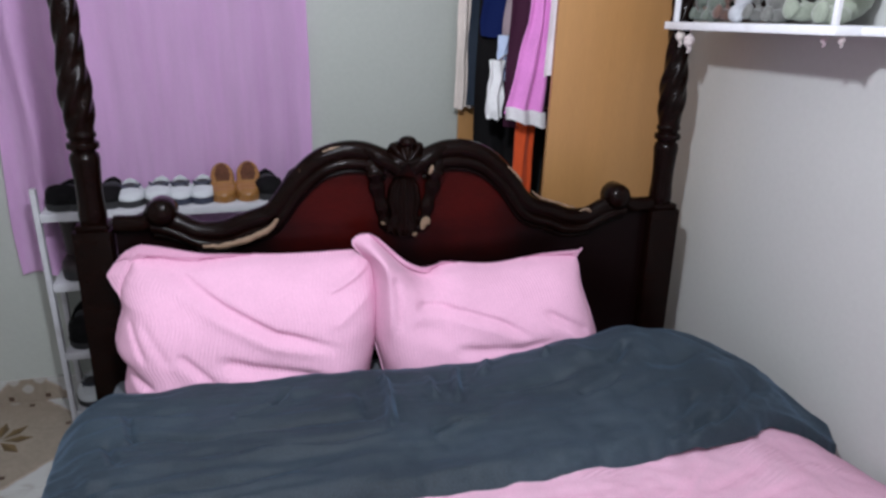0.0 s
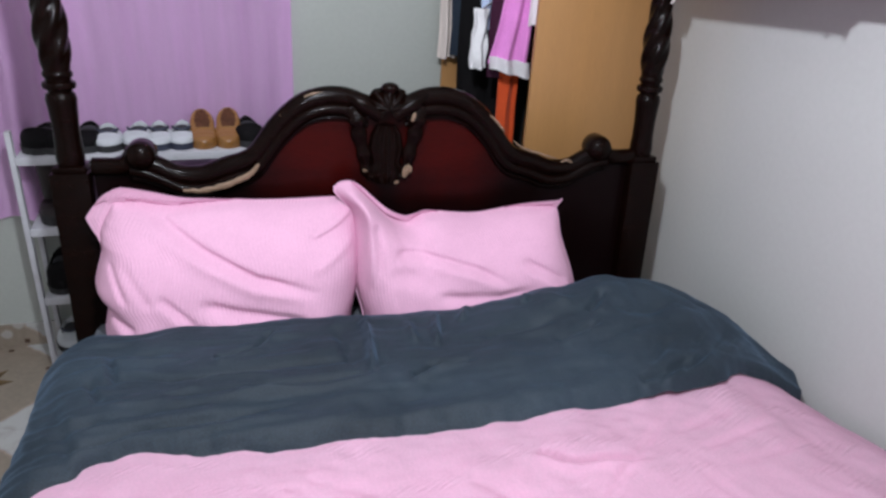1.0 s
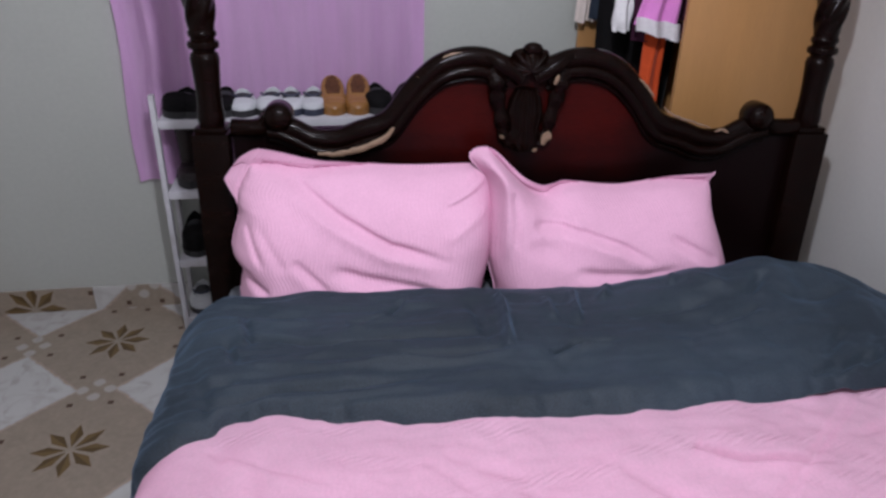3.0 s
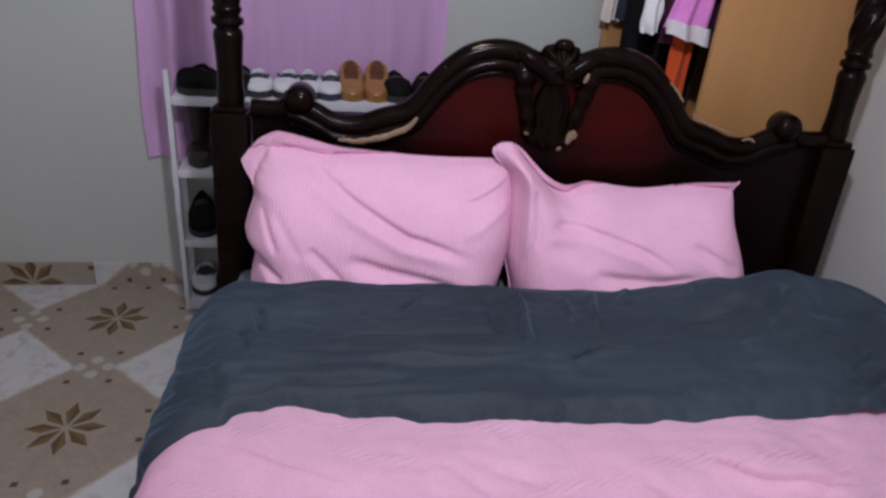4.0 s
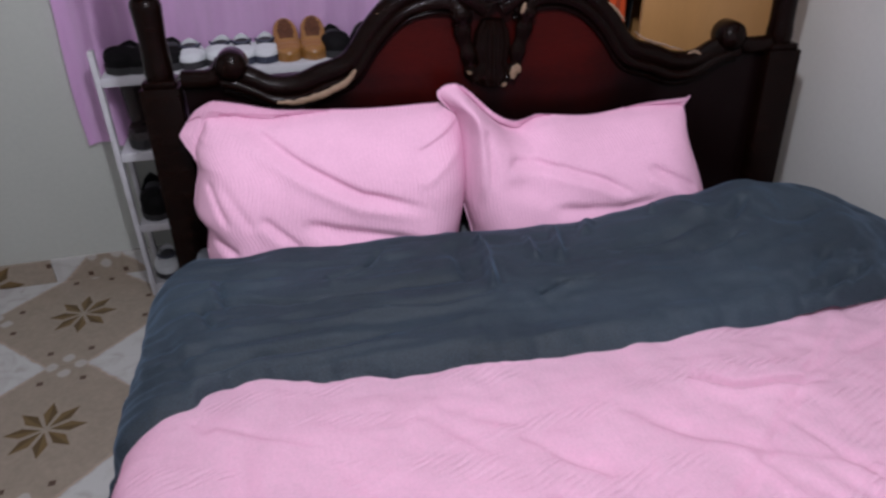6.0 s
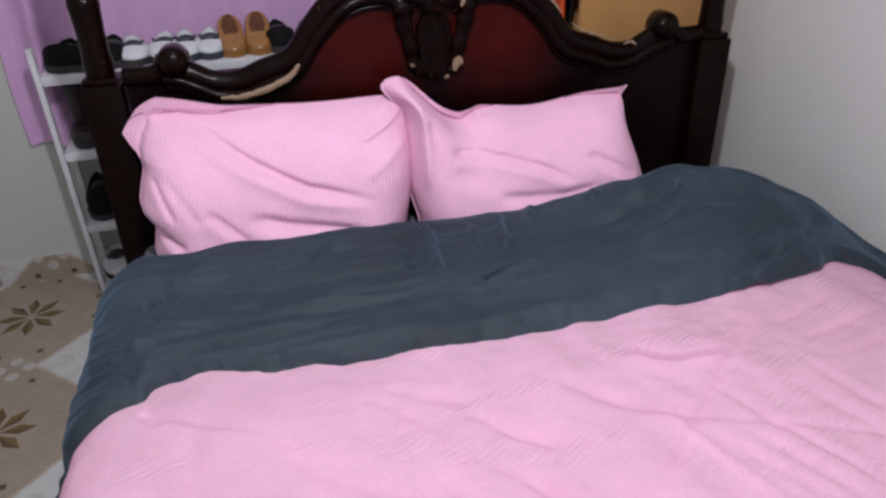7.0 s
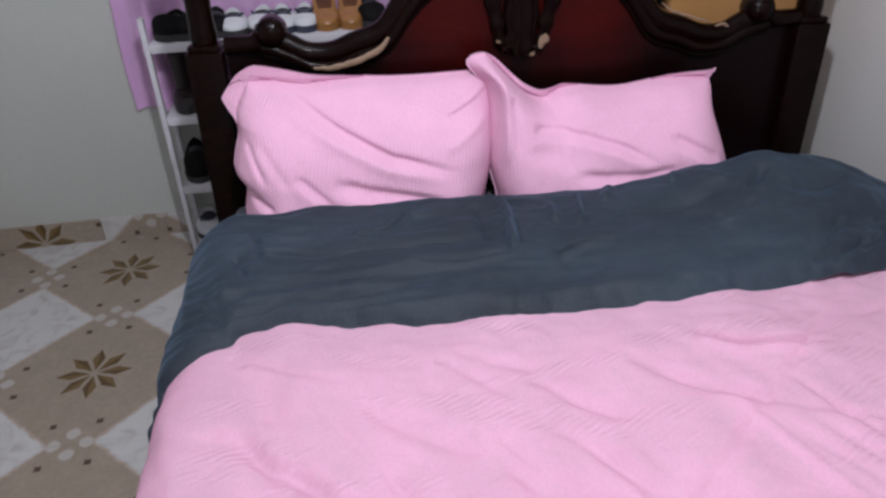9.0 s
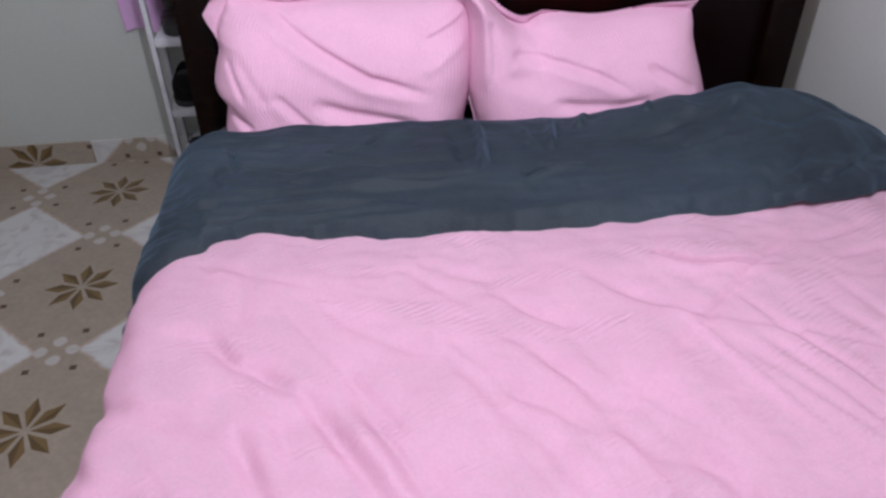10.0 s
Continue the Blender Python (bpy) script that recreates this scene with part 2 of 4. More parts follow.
def fold_line(x, y, pts, width, height):
    """A lapped fold along pts: a furrow with a soft ridge on its lower side; negative: a ridge alone."""
    best, where, n = 9.0, 0.0, len(pts) - 1
    for i in range(n):
        (x0, y0), (x1, y1) = pts[i], pts[i + 1]
        dx, dy = x1 - x0, y1 - y0
        ll = dx * dx + dy * dy
        t = max(0.0, min(1.0, ((x - x0) * dx + (y - y0) * dy) / ll))
        ex, ey = x - x0 - t * dx, y - y0 - t * dy
        d = math.sqrt(ex * ex + ey * ey)
        if d < abs(best):
            best, where = math.copysign(d, ex * dy - ey * dx), (i + t) / n
    if abs(best) > 5 * width:
        return 0.0
    fade = min(1.0, where / 0.22, (1 - where) / 0.22)
    fade = fade * fade * (3 - 2 * fade)
    if height < 0:
        return -height * fade * math.exp(-(best / width) ** 2)
    return height * fade * (0.45 * math.exp(-((best - 1.7 * width) / (1.6 * width)) ** 2) - math.exp(-(best / width) ** 2))


# ---- setting ----
def structure(name, bm, material, label, category):
    return tagged(finish(name, bm, material, smooth=False), label, category, kind="structure")


T = 0.12
structure("wall_north", cube(WALL_L - T, WALL_X + T, WALL_Y, WALL_Y + T, 0, CEIL, 0), M_WALL_DIM, "pale grey-white painted plaster wall behind the bed, toned down for dimmer light", "wall")
structure("wall_east", cube(WALL_X, WALL_X + T, WALL_B, WALL_Y - 0.002, 0, CEIL, 0), M_WALL_LIT, "painted plaster wall beside the bed, toned up to off-white for stronger light", "wall")
# west and south are never in view; white added for bounced fill light
structure("wall_west", cube(WALL_L - T, WALL_L, WALL_B, WALL_Y - 0.002, 0, CEIL, 0), M_CEIL, "plain unseen plaster wall, white to bounce light", "wall")
structure("wall_south", cube(WALL_L - T, WALL_X + T, WALL_B - T, WALL_B - 0.002, 0, CEIL, 0), M_CEIL, "plain unseen plaster wall, white to bounce light", "wall")
structure("ceiling", cube(WALL_L - T, WALL_X + T, WALL_B - T, WALL_Y + T, CEIL + 0.002, CEIL + 0.1, 0), M_CEIL, "plain white painted ceiling", "ceiling")

# ---- the bed ----
BED = pose(0.389, 0.073, 0, 0, 0, -4.5)
bed = thing("four_poster_bed", BED, "dark varnished mahogany bed with a carved headboard and twisted posts", "bed")
LEAN_BACK = Matrix.Rotation(radians(-3.0), 4, "X")


def leaned(bm):
    """Tips the headboard a little back about the height of the mattress."""
    bmesh.ops.transform(bm, matrix=Matrix.Translation((0, 0, 0.6)) @ LEAN_BACK @ Matrix.Translation((0, 0, -0.6)), verts=[v for v in bm.verts])
    return bm


LEFT_TOP = [(-0.82, 0.965), (-0.735, 1.003), (-0.66, 0.980), (-0.60, 0.950), (-0.53, 0.948), (-0.467, 0.971), (-0.385, 1.002), (-0.317, 1.088), (-0.252, 1.148), (-0.188, 1.172), (-0.124, 1.172), (-0.06, 1.150), (0.0, 1.14)]
TOP = LEFT_TOP + [(-s, z) for s, z in LEFT_TOP[-2::-1]]
TOPC = smooth_curve([(s, 0, z) for s, z in TOP], 140)


def headboard_panel():
    bm = bmesh.new()
    front, back = -0.012, 0.022
    fr = [(bm.verts.new((p.x, front, p.z - 0.01)), bm.verts.new((p.x, front, 0.30))) for p in TOPC]
    bk = [(bm.verts.new((p.x, back, p.z - 0.01)), bm.verts.new((p.x, back, 0.30))) for p in TOPC]
    for i in range(len(TOPC) - 1):
        bm.faces.new((fr[i][1], fr[i + 1][1], fr[i + 1][0], fr[i][0]))
        bm.faces.new((bk[i][0], bk[i + 1][0], bk[i + 1][1], bk[i][1]))
        bm.faces.new((fr[i][0], fr[i + 1][0], bk[i + 1][0], bk[i][0]))
        bm.faces.new((fr[i][1], bk[i][1], bk[i + 1][1], fr[i + 1][1]))
    bm.faces.new((fr[0][0], bk[0][0], bk[0][1], fr[0][1]))
    bm.faces.new((fr[-1][1], bk[-1][1], bk[-1][0], fr[-1][0]))
    return leaned(bm)


part("headboard_panel", headboard_panel(), M_PANEL, bed, "deep red mahogany panel")


def rail(side):
    """The heavy moulding along one half of the top: an upper roll, a lower roll and a bead between."""
    bm = bmesh.new()
    pts = [p for p in TOPC if 0.05 < side * p.x < 0.74]
    sweep(bm, [(p.x, -0.015, p.z - 0.012) for p in pts], 0.030, 12, 0.95)
    sweep(bm, [(p.x * 0.985, -0.030, p.z - 0.046) for p in pts], 0.017, 10)
    sweep(bm, [(p.x * 0.98, -0.020, p.z - 0.070) for p in pts], 0.009, 8)
    return leaned(bm)


part("top_moulding", rail(-1), M_WOOD, bed)
part("top_moulding", rail(1), M_WOOD, bed)


def scroll(s, z):
    """A volute at the end of the moulding."""
    bm = bmesh.new()
    d = 1 if s < 0 else -1
    disc = [(0.002, -0.058), (0.014, -0.056), (0.026, -0.051), (0.034, -0.044), (0.039, -0.034), (0.041, -0.022), (0.041, 0.020), (0.034, 0.030)]
    b2 = bmesh.new()
    lathe(b2, disc, 24)
    bmesh.ops.transform(b2, matrix=Matrix.Translation((s, -0.01, z - 0.034)) @ Matrix.Rotation(radians(-90), 4, "X"), verts=b2.verts[:])
    me = bpy.data.meshes.new("tmp")
    b2.to_mesh(me), b2.free()
    bm.from_mesh(me)
    bpy.data.meshes.remove(me)
    # the stem that runs from the volute to the post
    sweep(bm, smooth_curve([(s - d * 0.02, -0.015, z - 0.035), (s - d * 0.05, -0.015, z - 0.066), (s - d * 0.13, -0.012, z - 0.068)], 12), 0.026, 10)
    return leaned(bm)


part("scroll", scroll(-0.690, 1.034), M_WOOD, bed)
part("scroll", scroll(0.690, 1.036), M_WOOD, bed)


def carved_shell():
    bm = bmesh.new()

    def shell(u, v):
        a = radians(-112 + 224 * u)
        rib = math.cos(9 * a)
        r = (0.066 + 0.0035 * rib) * v
        dome = math.sqrt(max(0.0, 1 - 0.96 * v * v))
        return (0.004 + math.sin(a) * r * 1.05, -0.012 - 0.050 * dome - 0.006 * rib * v, 1.130 + math.cos(a) * r)
    grid(bm, 72, 12, shell)
    ball(bm, (0.006, -0.040, 1.190), 0.024, (1.15, 0.9, 0.72), 16)
    return leaned(bm)


def carved_leaf(d):
    """A leaf that curls from the shell along the moulding and down beside the cartouche."""
    bm = bmesh.new()
    sweep(bm, smooth_curve([(d * 0.02, -0.04, 1.11), (d * 0.075, -0.05, 1.145), (d * 0.11, -0.035, 1.165), (d * 0.16, -0.02, 1.17)], 14), lambda u: 0.024 - 0.012 * u, 10, 0.7)
    pts = smooth_curve([(d * 0.105, -0.03, 1.13), (d * 0.09, -0.045, 1.10), (d * 0.085, -0.034, 1.06), (d * 0.07, -0.030, 1.00), (d * 0.062, -0.026, 0.95), (d * 0.045, -0.026, 0.92)], 40)
    sweep(bm, pts, lambda u: (0.026 - 0.010 * u) * (1 + 0.16 * math.cos(30 * u)), 12, 0.6)
    return leaned(bm)


def cartouche():
    bm = bmesh.new()
    prof = [(0.0, 1.085), (0.030, 1.080), (0.048, 1.05), (0.054, 1.01), (0.044, 0.965), (0.058, 0.945), (0.060, 0.925), (0.040, 0.905), (0.0, 0.895)]

    def f(u, v):
        k = v * (len(prof) - 1)
        i = min(int(k), len(prof) - 2)
        w = prof[i][0] + (prof[i + 1][0] - prof[i][0]) * (k - i)
        z = prof[i][1] + (prof[i + 1][1] - prof[i][1]) * (k - i)
        q = 2 * u - 1
        return (w * q, -0.012 - 0.032 * math.sqrt(max(0.0, 1 - q * q)) * min(1.0, w / 0.03) - 0.003 * math.cos(14 * q) * min(1, w / 0.03), z)
    grid(bm, 24, 40, f)
    return leaned(bm)


part("carved_shell", carved_shell(), M_WOOD, bed, "carved scallop shell, nearly black")
part("carved_leaf", carved_leaf(-1), M_WOOD, bed)
part("carved_leaf", carved_leaf(1), M_WOOD, bed)
part("cartouche", cartouche(), M_WOOD, bed)


def chip(knots, r, off=-0.046, flat=0.4):
    bm = bmesh.new()
    pts = smooth_curve([(s, off, z) for s, z in knots], 14)
    pts = [p + Vector((0, 0, 0.003 * wrinkle(p.x * 60, p.z * 60, 3))) for p in smooth_curve([(p.x, p.y, p.z) for p in pts], 40)]
    sweep(bm, pts, lambda u: r * (0.25 + 0.75 * math.sin(math.pi * (0.06 + 0.88 * u)) * (0.75 + 0.7 * wrinkle(u + r * 900, 0, 4, 14))), 8, flat)
    return leaned(bm)


# patches where the varnish has flaked to bare wood
for knots, r, off in (([(-0.585, 0.902), (-0.53, 0.900), (-0.46, 0.917), (-0.40, 0.945), (-0.372, 0.975)], 0.011, -0.050),
                      ([(-0.345, 1.045), (-0.300, 1.103), (-0.256, 1.141)], 0.012, -0.036),
                      ([(-0.250, 1.155), (-0.215, 1.170), (-0.17, 1.178)], 0.007, -0.036),
                      ([(0.315, 1.112), (0.34, 1.088), (0.365, 1.060)], 0.0045, -0.038),
                      ([(0.395, 1.032), (0.43, 1.008), (0.50, 0.985), (0.545, 0.972)], 0.0042, -0.040),
                      ([(0.560, 0.962), (0.585, 0.966), (0.60, 0.958)], 0.0055, -0.041),
                      ([(0.052, 0.925), (0.058, 0.943), (0.068, 0.950)], 0.013, -0.044), ([(0.050, 0.950), (0.066, 0.955), (0.072, 0.938)], 0.009, -0.045),
                      ([(-0.068, 0.940), (-0.064, 0.950)], 0.010, -0.040), ([(0.068, 1.098), (0.074, 1.112), (0.078, 1.125)], 0.007, -0.062), ([(0.022, 0.906), (0.034, 0.915)], 0.007, -0.052)):
    part("bare_patch", chip(knots, r, off), M_CHIP, bed, "pale bare wood where varnish has chipped")


def post_block():
    """Square lower block with a small moulded cap."""
    bm = bmesh.new()
    box(bm, -0.050, 0.050, -0.050, 0.050, 0.0, 0.955, 0.006)
    box(bm, -0.042, 0.042, -0.042, 0.042, 0.953, 0.972, 0.006)
    return leaned(bm)


def post_shaft():
    """Turned vase, ring and a rope-twisted shaft."""
    bm = bmesh.new()
    prof = [(0.034, 0.970), (0.037, 0.985), (0.037, 1.00), (0.034, 1.03), (0.034, 1.08), (0.037, 1.13), (0.039, 1.150), (0.036, 1.165), (0.030, 1.170), (0.030, 1.174), (0.040, 1.180), (0.042, 1.188), (0.040, 1.196), (0.032, 1.200), (0.032, 1.206), (0.037, 1.212), (0.037, 1.220), (0.033, 1.226)]
    lathe(bm, prof, 28)
    shaft = [(0.033 + 0.008 * math.sin(math.pi * min(1, i / 60)) - 0.006 * max(0, (i - 120) / 80), 1.224 + 0.00325 * i) for i in range(201)]
    lathe(bm, shaft, 40, wobble=lambda a, z: 1 + 0.08 * math.cos(5 * a - 75 * z) * min(1, max(0, (z - 1.225) / 0.04)))
    return leaned(bm)


def post_finial():
    return leaned(lathe(bmesh.new(), [(0.028, 1.872), (0.036, 1.88), (0.036, 1.895), (0.026, 1.90), (0.030, 1.92), (0.036, 1.95), (0.030, 1.985), (0.014, 2.01), (0.016, 2.02), (0.010, 2.035), (0.002, 2.04)], 24))


for s in (-0.876, 0.858):
    p = part("post", post_block(), M_WOOD, bed)
    p.location.x = s
    part("shaft", post_shaft(), M_WOOD, p, "turned shaft with a rope twist")
    part("finial", post_finial(), M_WOOD, p)
part("side_rail", cube(-0.90, -0.865, -1.95, -0.05, 0.14, 0.34, 0.006), M_WOOD, bed)
part("side_rail", cube(0.865, 0.90, -1.95, -0.05, 0.14, 0.34, 0.006), M_WOOD, bed)
part("foot_rail", cube(-0.90, 0.90, -1.985, -1.95, 0.14, 0.34, 0.006), M_WOOD, bed)
for s in (-0.86, 0.86):
    part("foot_leg", cube(s - 0.04, s + 0.04, -2.00, -1.92, 0.0, 0.14, 0.006), M_WOOD, bed)

mattress = thing("mattress", BED, "thick mattress lying on the bed frame under the bedding", "mattress")
part("body", cube(-0.845, 0.845, -1.94, -0.055, 0.20, 0.50, 0.05), mat("mattress_ticking", (0.6, 0.55, 0.55), 0.9), mattress)


# ---- bedding ----
def bed_profile(a, top, d=0.0):
    """Across the bed: arc length a from the middle to (s, z); the cloth hangs down on the open side and sags towards the wall."""
    half, r = 0.79, 0.10
    if a > 0.70:
        e = a - 0.70
        low = max(0.0, min(1.0, (d - 0.70) / 0.35))
        return 0.70 + e * (1 - (0.25 - 0.15 * low) * e), top - (0.75 - 0.40 * low) * e * e
    d = -a - half
    if d <= 0:
        return a, top
    if d < r * math.pi / 2:
        t = d / r
        return -(half + r * math.sin(t)), top - r * (1 - math.cos(t))
    return -(half + r + 0.06 * (d - r * math.pi / 2)), top - r - (d - r * math.pi / 2)


def quilt_height(a, d):
    """The top of the pink quilt above the floor, d metres from the headboard."""
    z = 0.574 + 0.018 * math.sin(2.6 * a + 1.0) * math.sin(2.1 * d) + 0.05 * max(0.0, a) * (1 - 0.3 * d)
    z += 0.016 * wrinkle(a, d, 1.7, 2.2) + 0.009 * wrinkle(a + 0.4 * d, d, 5.1, 5.5)
    return z


CREASES = [(-0.757, 0.83, -0.719, 0.871, 0.012, -0.007), (-0.70, 1.09, -0.51, 1.218, 0.016, -0.010), (-0.486, 1.25, -0.34, 1.50, 0.018, -0.013), (-0.45, 1.25, -0.30, 1.50, 0.020, 0.008),
           (-0.60, 1.32, -0.52, 1.50, 0.016, -0.010), (-0.40, 1.266, -0.26, 1.52, 0.018, -0.010), (-0.46, 1.04, -0.285, 1.144, 0.018, -0.008), (0.235, 0.895, 0.42, 0.935, 0.034, 0.005),
           (-0.10, 1.036, -0.017, 1.10, 0.014, -0.007), (-0.21, 1.20, -0.026, 1.345, 0.022, -0.010), (-0.084, 1.16, 0.004, 1.29, 0.018, -0.009), (0.054, 0.983, 0.26, 1.105, 0.018, -0.008), (0.11, 1.37, 0.20, 1.52, 0.02, -0.008),
           (0.573, 0.813, 0.016, 1.316, 0.010, -0.006), (0.265, 1.106, 0.60, 1.24, 0.012, -0.005), (-0.92, 1.02, -0.70, 1.08, 0.02, -0.005), (-0.95, 1.16, -0.68, 1.28, 0.02, -0.012), (-0.92, 1.30, -0.70, 1.45, 0.022, -0.010),
           (-0.66, 0.90, -0.64, 1.05, 0.02, -0.006), (-0.30, 0.88, -0.12, 0.96, 0.02, -0.005), (0.55, 0.90, 0.72, 0.84, 0.012, -0.006), (0.58, 0.96, 0.80, 0.90, 0.012, -0.006), (0.62, 1.02, 0.86, 0.97, 0.012, -0.005)]

fan = random.Random(5)
for k in range(26):
    a0, d0 = -0.80 + 0.055 * k + fan.uniform(-0.03, 0.03), 1.08 + fan.uniform(-0.06, 0.28)
    ln, slope = fan.uniform(0.14, 0.34), fan.uniform(0.35, 0.75)
    CREASES.append((a0, d0, a0 + slope * ln, d0 + ln, fan.uniform(0.009, 0.018), fan.choice((-1, -1, 1)) * fan.uniform(0.003, 0.007)))


# long drag folds across the quilt, as (a, -d)
DRAGS = [([(-0.52, -1.19), (-0.496, -1.235), (-0.449, -1.317), (-0.385, -1.42)], 0.016, 0.0081), ([(-0.44, -1.17), (-0.413, -1.215), (-0.362, -1.322), (-0.30, -1.42)], 0.018, 0.0074), ([(-0.30, -1.08), (-0.252, -1.146), (-0.199, -1.252), (-0.14, -1.37)], 0.018, 0.0056),
         ([(-0.26, -1.10), (-0.212, -1.148), (-0.132, -1.25), (-0.01, -1.335)], 0.017, 0.0087), ([(-0.14, -1.10), (-0.109, -1.14), (-0.02, -1.255)], 0.017, 0.0062), ([(-0.17, -0.97), (-0.124, -1.002), (-0.07, -1.061), (0.02, -1.10)], 0.015, 0.0068), ([(0.03, -0.95), (0.074, -0.978), (0.163, -1.05), (0.33, -1.125)], 0.016, 0.0062),
         ([(-0.72, -1.05), (-0.685, -1.079), (-0.607, -1.146), (-0.50, -1.21)], 0.015, 0.0062), ([(-0.62, -1.27), (-0.606, -1.307), (-0.565, -1.41)], 0.016, 0.0062), ([(-0.55, -1.27), (-0.537, -1.311), (-0.50, -1.42)], 0.015, 0.0062), ([(-0.775, -0.79), (-0.708, -0.855), (-0.611, -0.906), (-0.50, -0.955)], 0.011, 0.0056),
         ([(-0.03, -1.30), (0.055, -1.389), (0.19, -1.435)], 0.021, 0.0056), ([(0.195, -0.905), (0.222, -0.923), (0.27, -0.954), (0.35, -0.963), (0.46, -0.974)], 0.011, 0.026), ([(-0.71, -1.22), (-0.633, -1.306), (-0.60, -1.36)], 0.016, 0.0050), ([(-0.34, -0.89), (-0.305, -0.922), (-0.18, -1.04)], 0.016, 0.0043), ([(-0.50, -1.00), (-0.40, -1.05), (-0.33, -1.075)], 0.018, 0.0043)]


def quilt_relief(a, d):
    # broad drag folds that fan out towards the foot, finer ones, then the single creases
    far = max(0.0, min(1.0, (d - 0.95) / 0.35))
    h = (0.006 + 0.009 * far) * wrinkle(a * 6.5 - d * 3.0, d * 0.9 + a * 0.8, 9.3, 1.0)
    h += (0.003 + 0.005 * far) * wrinkle(a * 15.0 - d * 6.0, d * 1.8, 2.2, 1.0)
    h += 0.0048 * wrinkle(a * 9, d * 9, 4.4, 1.0) + 0.0022 * wrinkle(a * 24 - d * 10, d * 20, 3.1, 1.0)
    h += 0.0016 * wrinkle(a * 16 + d * 22, d * 38 - a * 10, 7.4, 1.0) * max(0.0, wrinkle(a, d, 6.6, 3.0) + 0.25) * 2
    for c in CREASES:
        h += 1.15 * crease(a, d, *c)
    for pts, w, k in DRAGS:
        h += fold_line(a, -d, pts, w, k)
    return h


def quilt_point(a, d, lift=0.0):
    s, z = bed_profile(a, quilt_height(max(-0.85, min(0.85, a)), d), d)
    side = max(0.0, -a - 0.80)
    n = Vector((-min(1.0, side / 0.15), 0, 1)).normalized()
    h = quilt_relief(a, d) + lift
    if side > 0:
        h += 0.010 * min(1, side / 0.2) * math.sin(9 * d + 2.0 * wrinkle(d, 0, 8, 2)) + 0.018 * min(1, side / 0.25) * math.sin(math.pi * min(1, side / 0.55))
    return Vector((s, -d, z)) + n * h


def quilt():
    bm = bmesh.new()

    def f(u, v):
        a = -1.42 + 2.55 * u
        d = 0.50 + 1.52 * v
        p = quilt_point(a, d)
        if v > 0.93:
            p.z -= 0.35 * ((v - 0.93) / 0.07) ** 2
        return p
    grid(bm, 460, 300, f, uv=lambda u, v: (2.4 * u, 1.52 * v))
    bmesh.ops.solidify(bm, geom=bm.faces[:], thickness=0.022)
    return bm


quilt_ob = thing("quilt", BED, "rumpled pink ribbed fleece quilt spread over the bed", "quilt")
part("cover", quilt(), M_QUILT_LIT, quilt_ob)

# the turned-down end of the quilt shows its grey velvet underside
HUMP = [(-1.4, 0.0), (-0.9, 0.0), (-0.75, 0.010), (0.0, 0.004), (0.30, 0.004), (0.46, 0.035), (0.60, 0.060), (0.68, 0.042), (0.78, 0.048), (0.90, 0.038), (1.08, 0.015)]
LOOSE_EDGE = [(-1.34, 1.22), (-1.15, 1.08), (-1.02, 0.965), (-0.93, 0.875), (-0.78, 0.80), (-0.70, 0.765), (-0.62, 0.758), (-0.50, 0.780), (-0.30, 0.788), (-0.1, 0.802), (0.06, 0.811), (0.20, 0.808), (0.34, 0.800), (0.56, 0.778), (0.75, 0.755), (0.88, 0.695), (1.10, 0.72)]
ROLLED_EDGE = [(-1.34, 0.80), (-1.18, 0.58), (-1.05, 0.46), (-0.92, 0.36), (-0.80, 0.285), (-0.5, 0.272), (0.0, 0.285), (0.5, 0.300), (0.72, 0.318), (0.86, 0.375), (0.98, 0.49), (1.10, 0.66)]
FURROWS = [(-0.81, 0.684, -0.735, 0.661, 0.012, -0.010), (-0.748, 0.775, -0.665, 0.782, 0.012, -0.016),
           (-0.185, 0.40, -0.16, 0.56, 0.014, -0.010), (-0.105, 0.43, -0.095, 0.57, 0.012, -0.008), (0.105, 0.335, 0.085, 0.46, 0.012, -0.010),
           (0.40, 0.36, 0.46, 0.44, 0.016, 0.008), (-0.03, 0.58, 0.12, 0.55, 0.016, 0.003),
           (0.581, 0.70, 0.666, 0.62, 0.014, -0.012), (-0.70, 0.60, -0.30, 0.615, 0.018, 0.008), (-0.66, 0.64, -0.20, 0.655, 0.018, -0.008), (-0.45, 0.52, -0.16, 0.53, 0.016, -0.008), (0.55, 0.42, 0.62, 0.52, 0.02, -0.008), (0.20, 0.48, 0.52, 0.46, 0.018, -0.007), (-0.80, 0.40, -0.62, 0.43, 0.016, -0.008), (0.78, 0.66, 0.90, 0.56, 0.012, -0.008), (0.84, 0.66, 0.95, 0.58, 0.011, 0.007), (0.70, 0.68, 0.80, 0.58, 0.012, -0.007), (0.62, 0.50, 0.80, 0.46, 0.016, -0.008), (0.46, 0.60, 0.66, 0.55, 0.018, -0.006), (0.72, 0.36, 0.88, 0.47, 0.014, -0.008), (-0.84, 0.58, -0.78, 0.74, 0.014, -0.008), (-0.90, 0.50, -0.86, 0.72, 0.014, 0.006)]


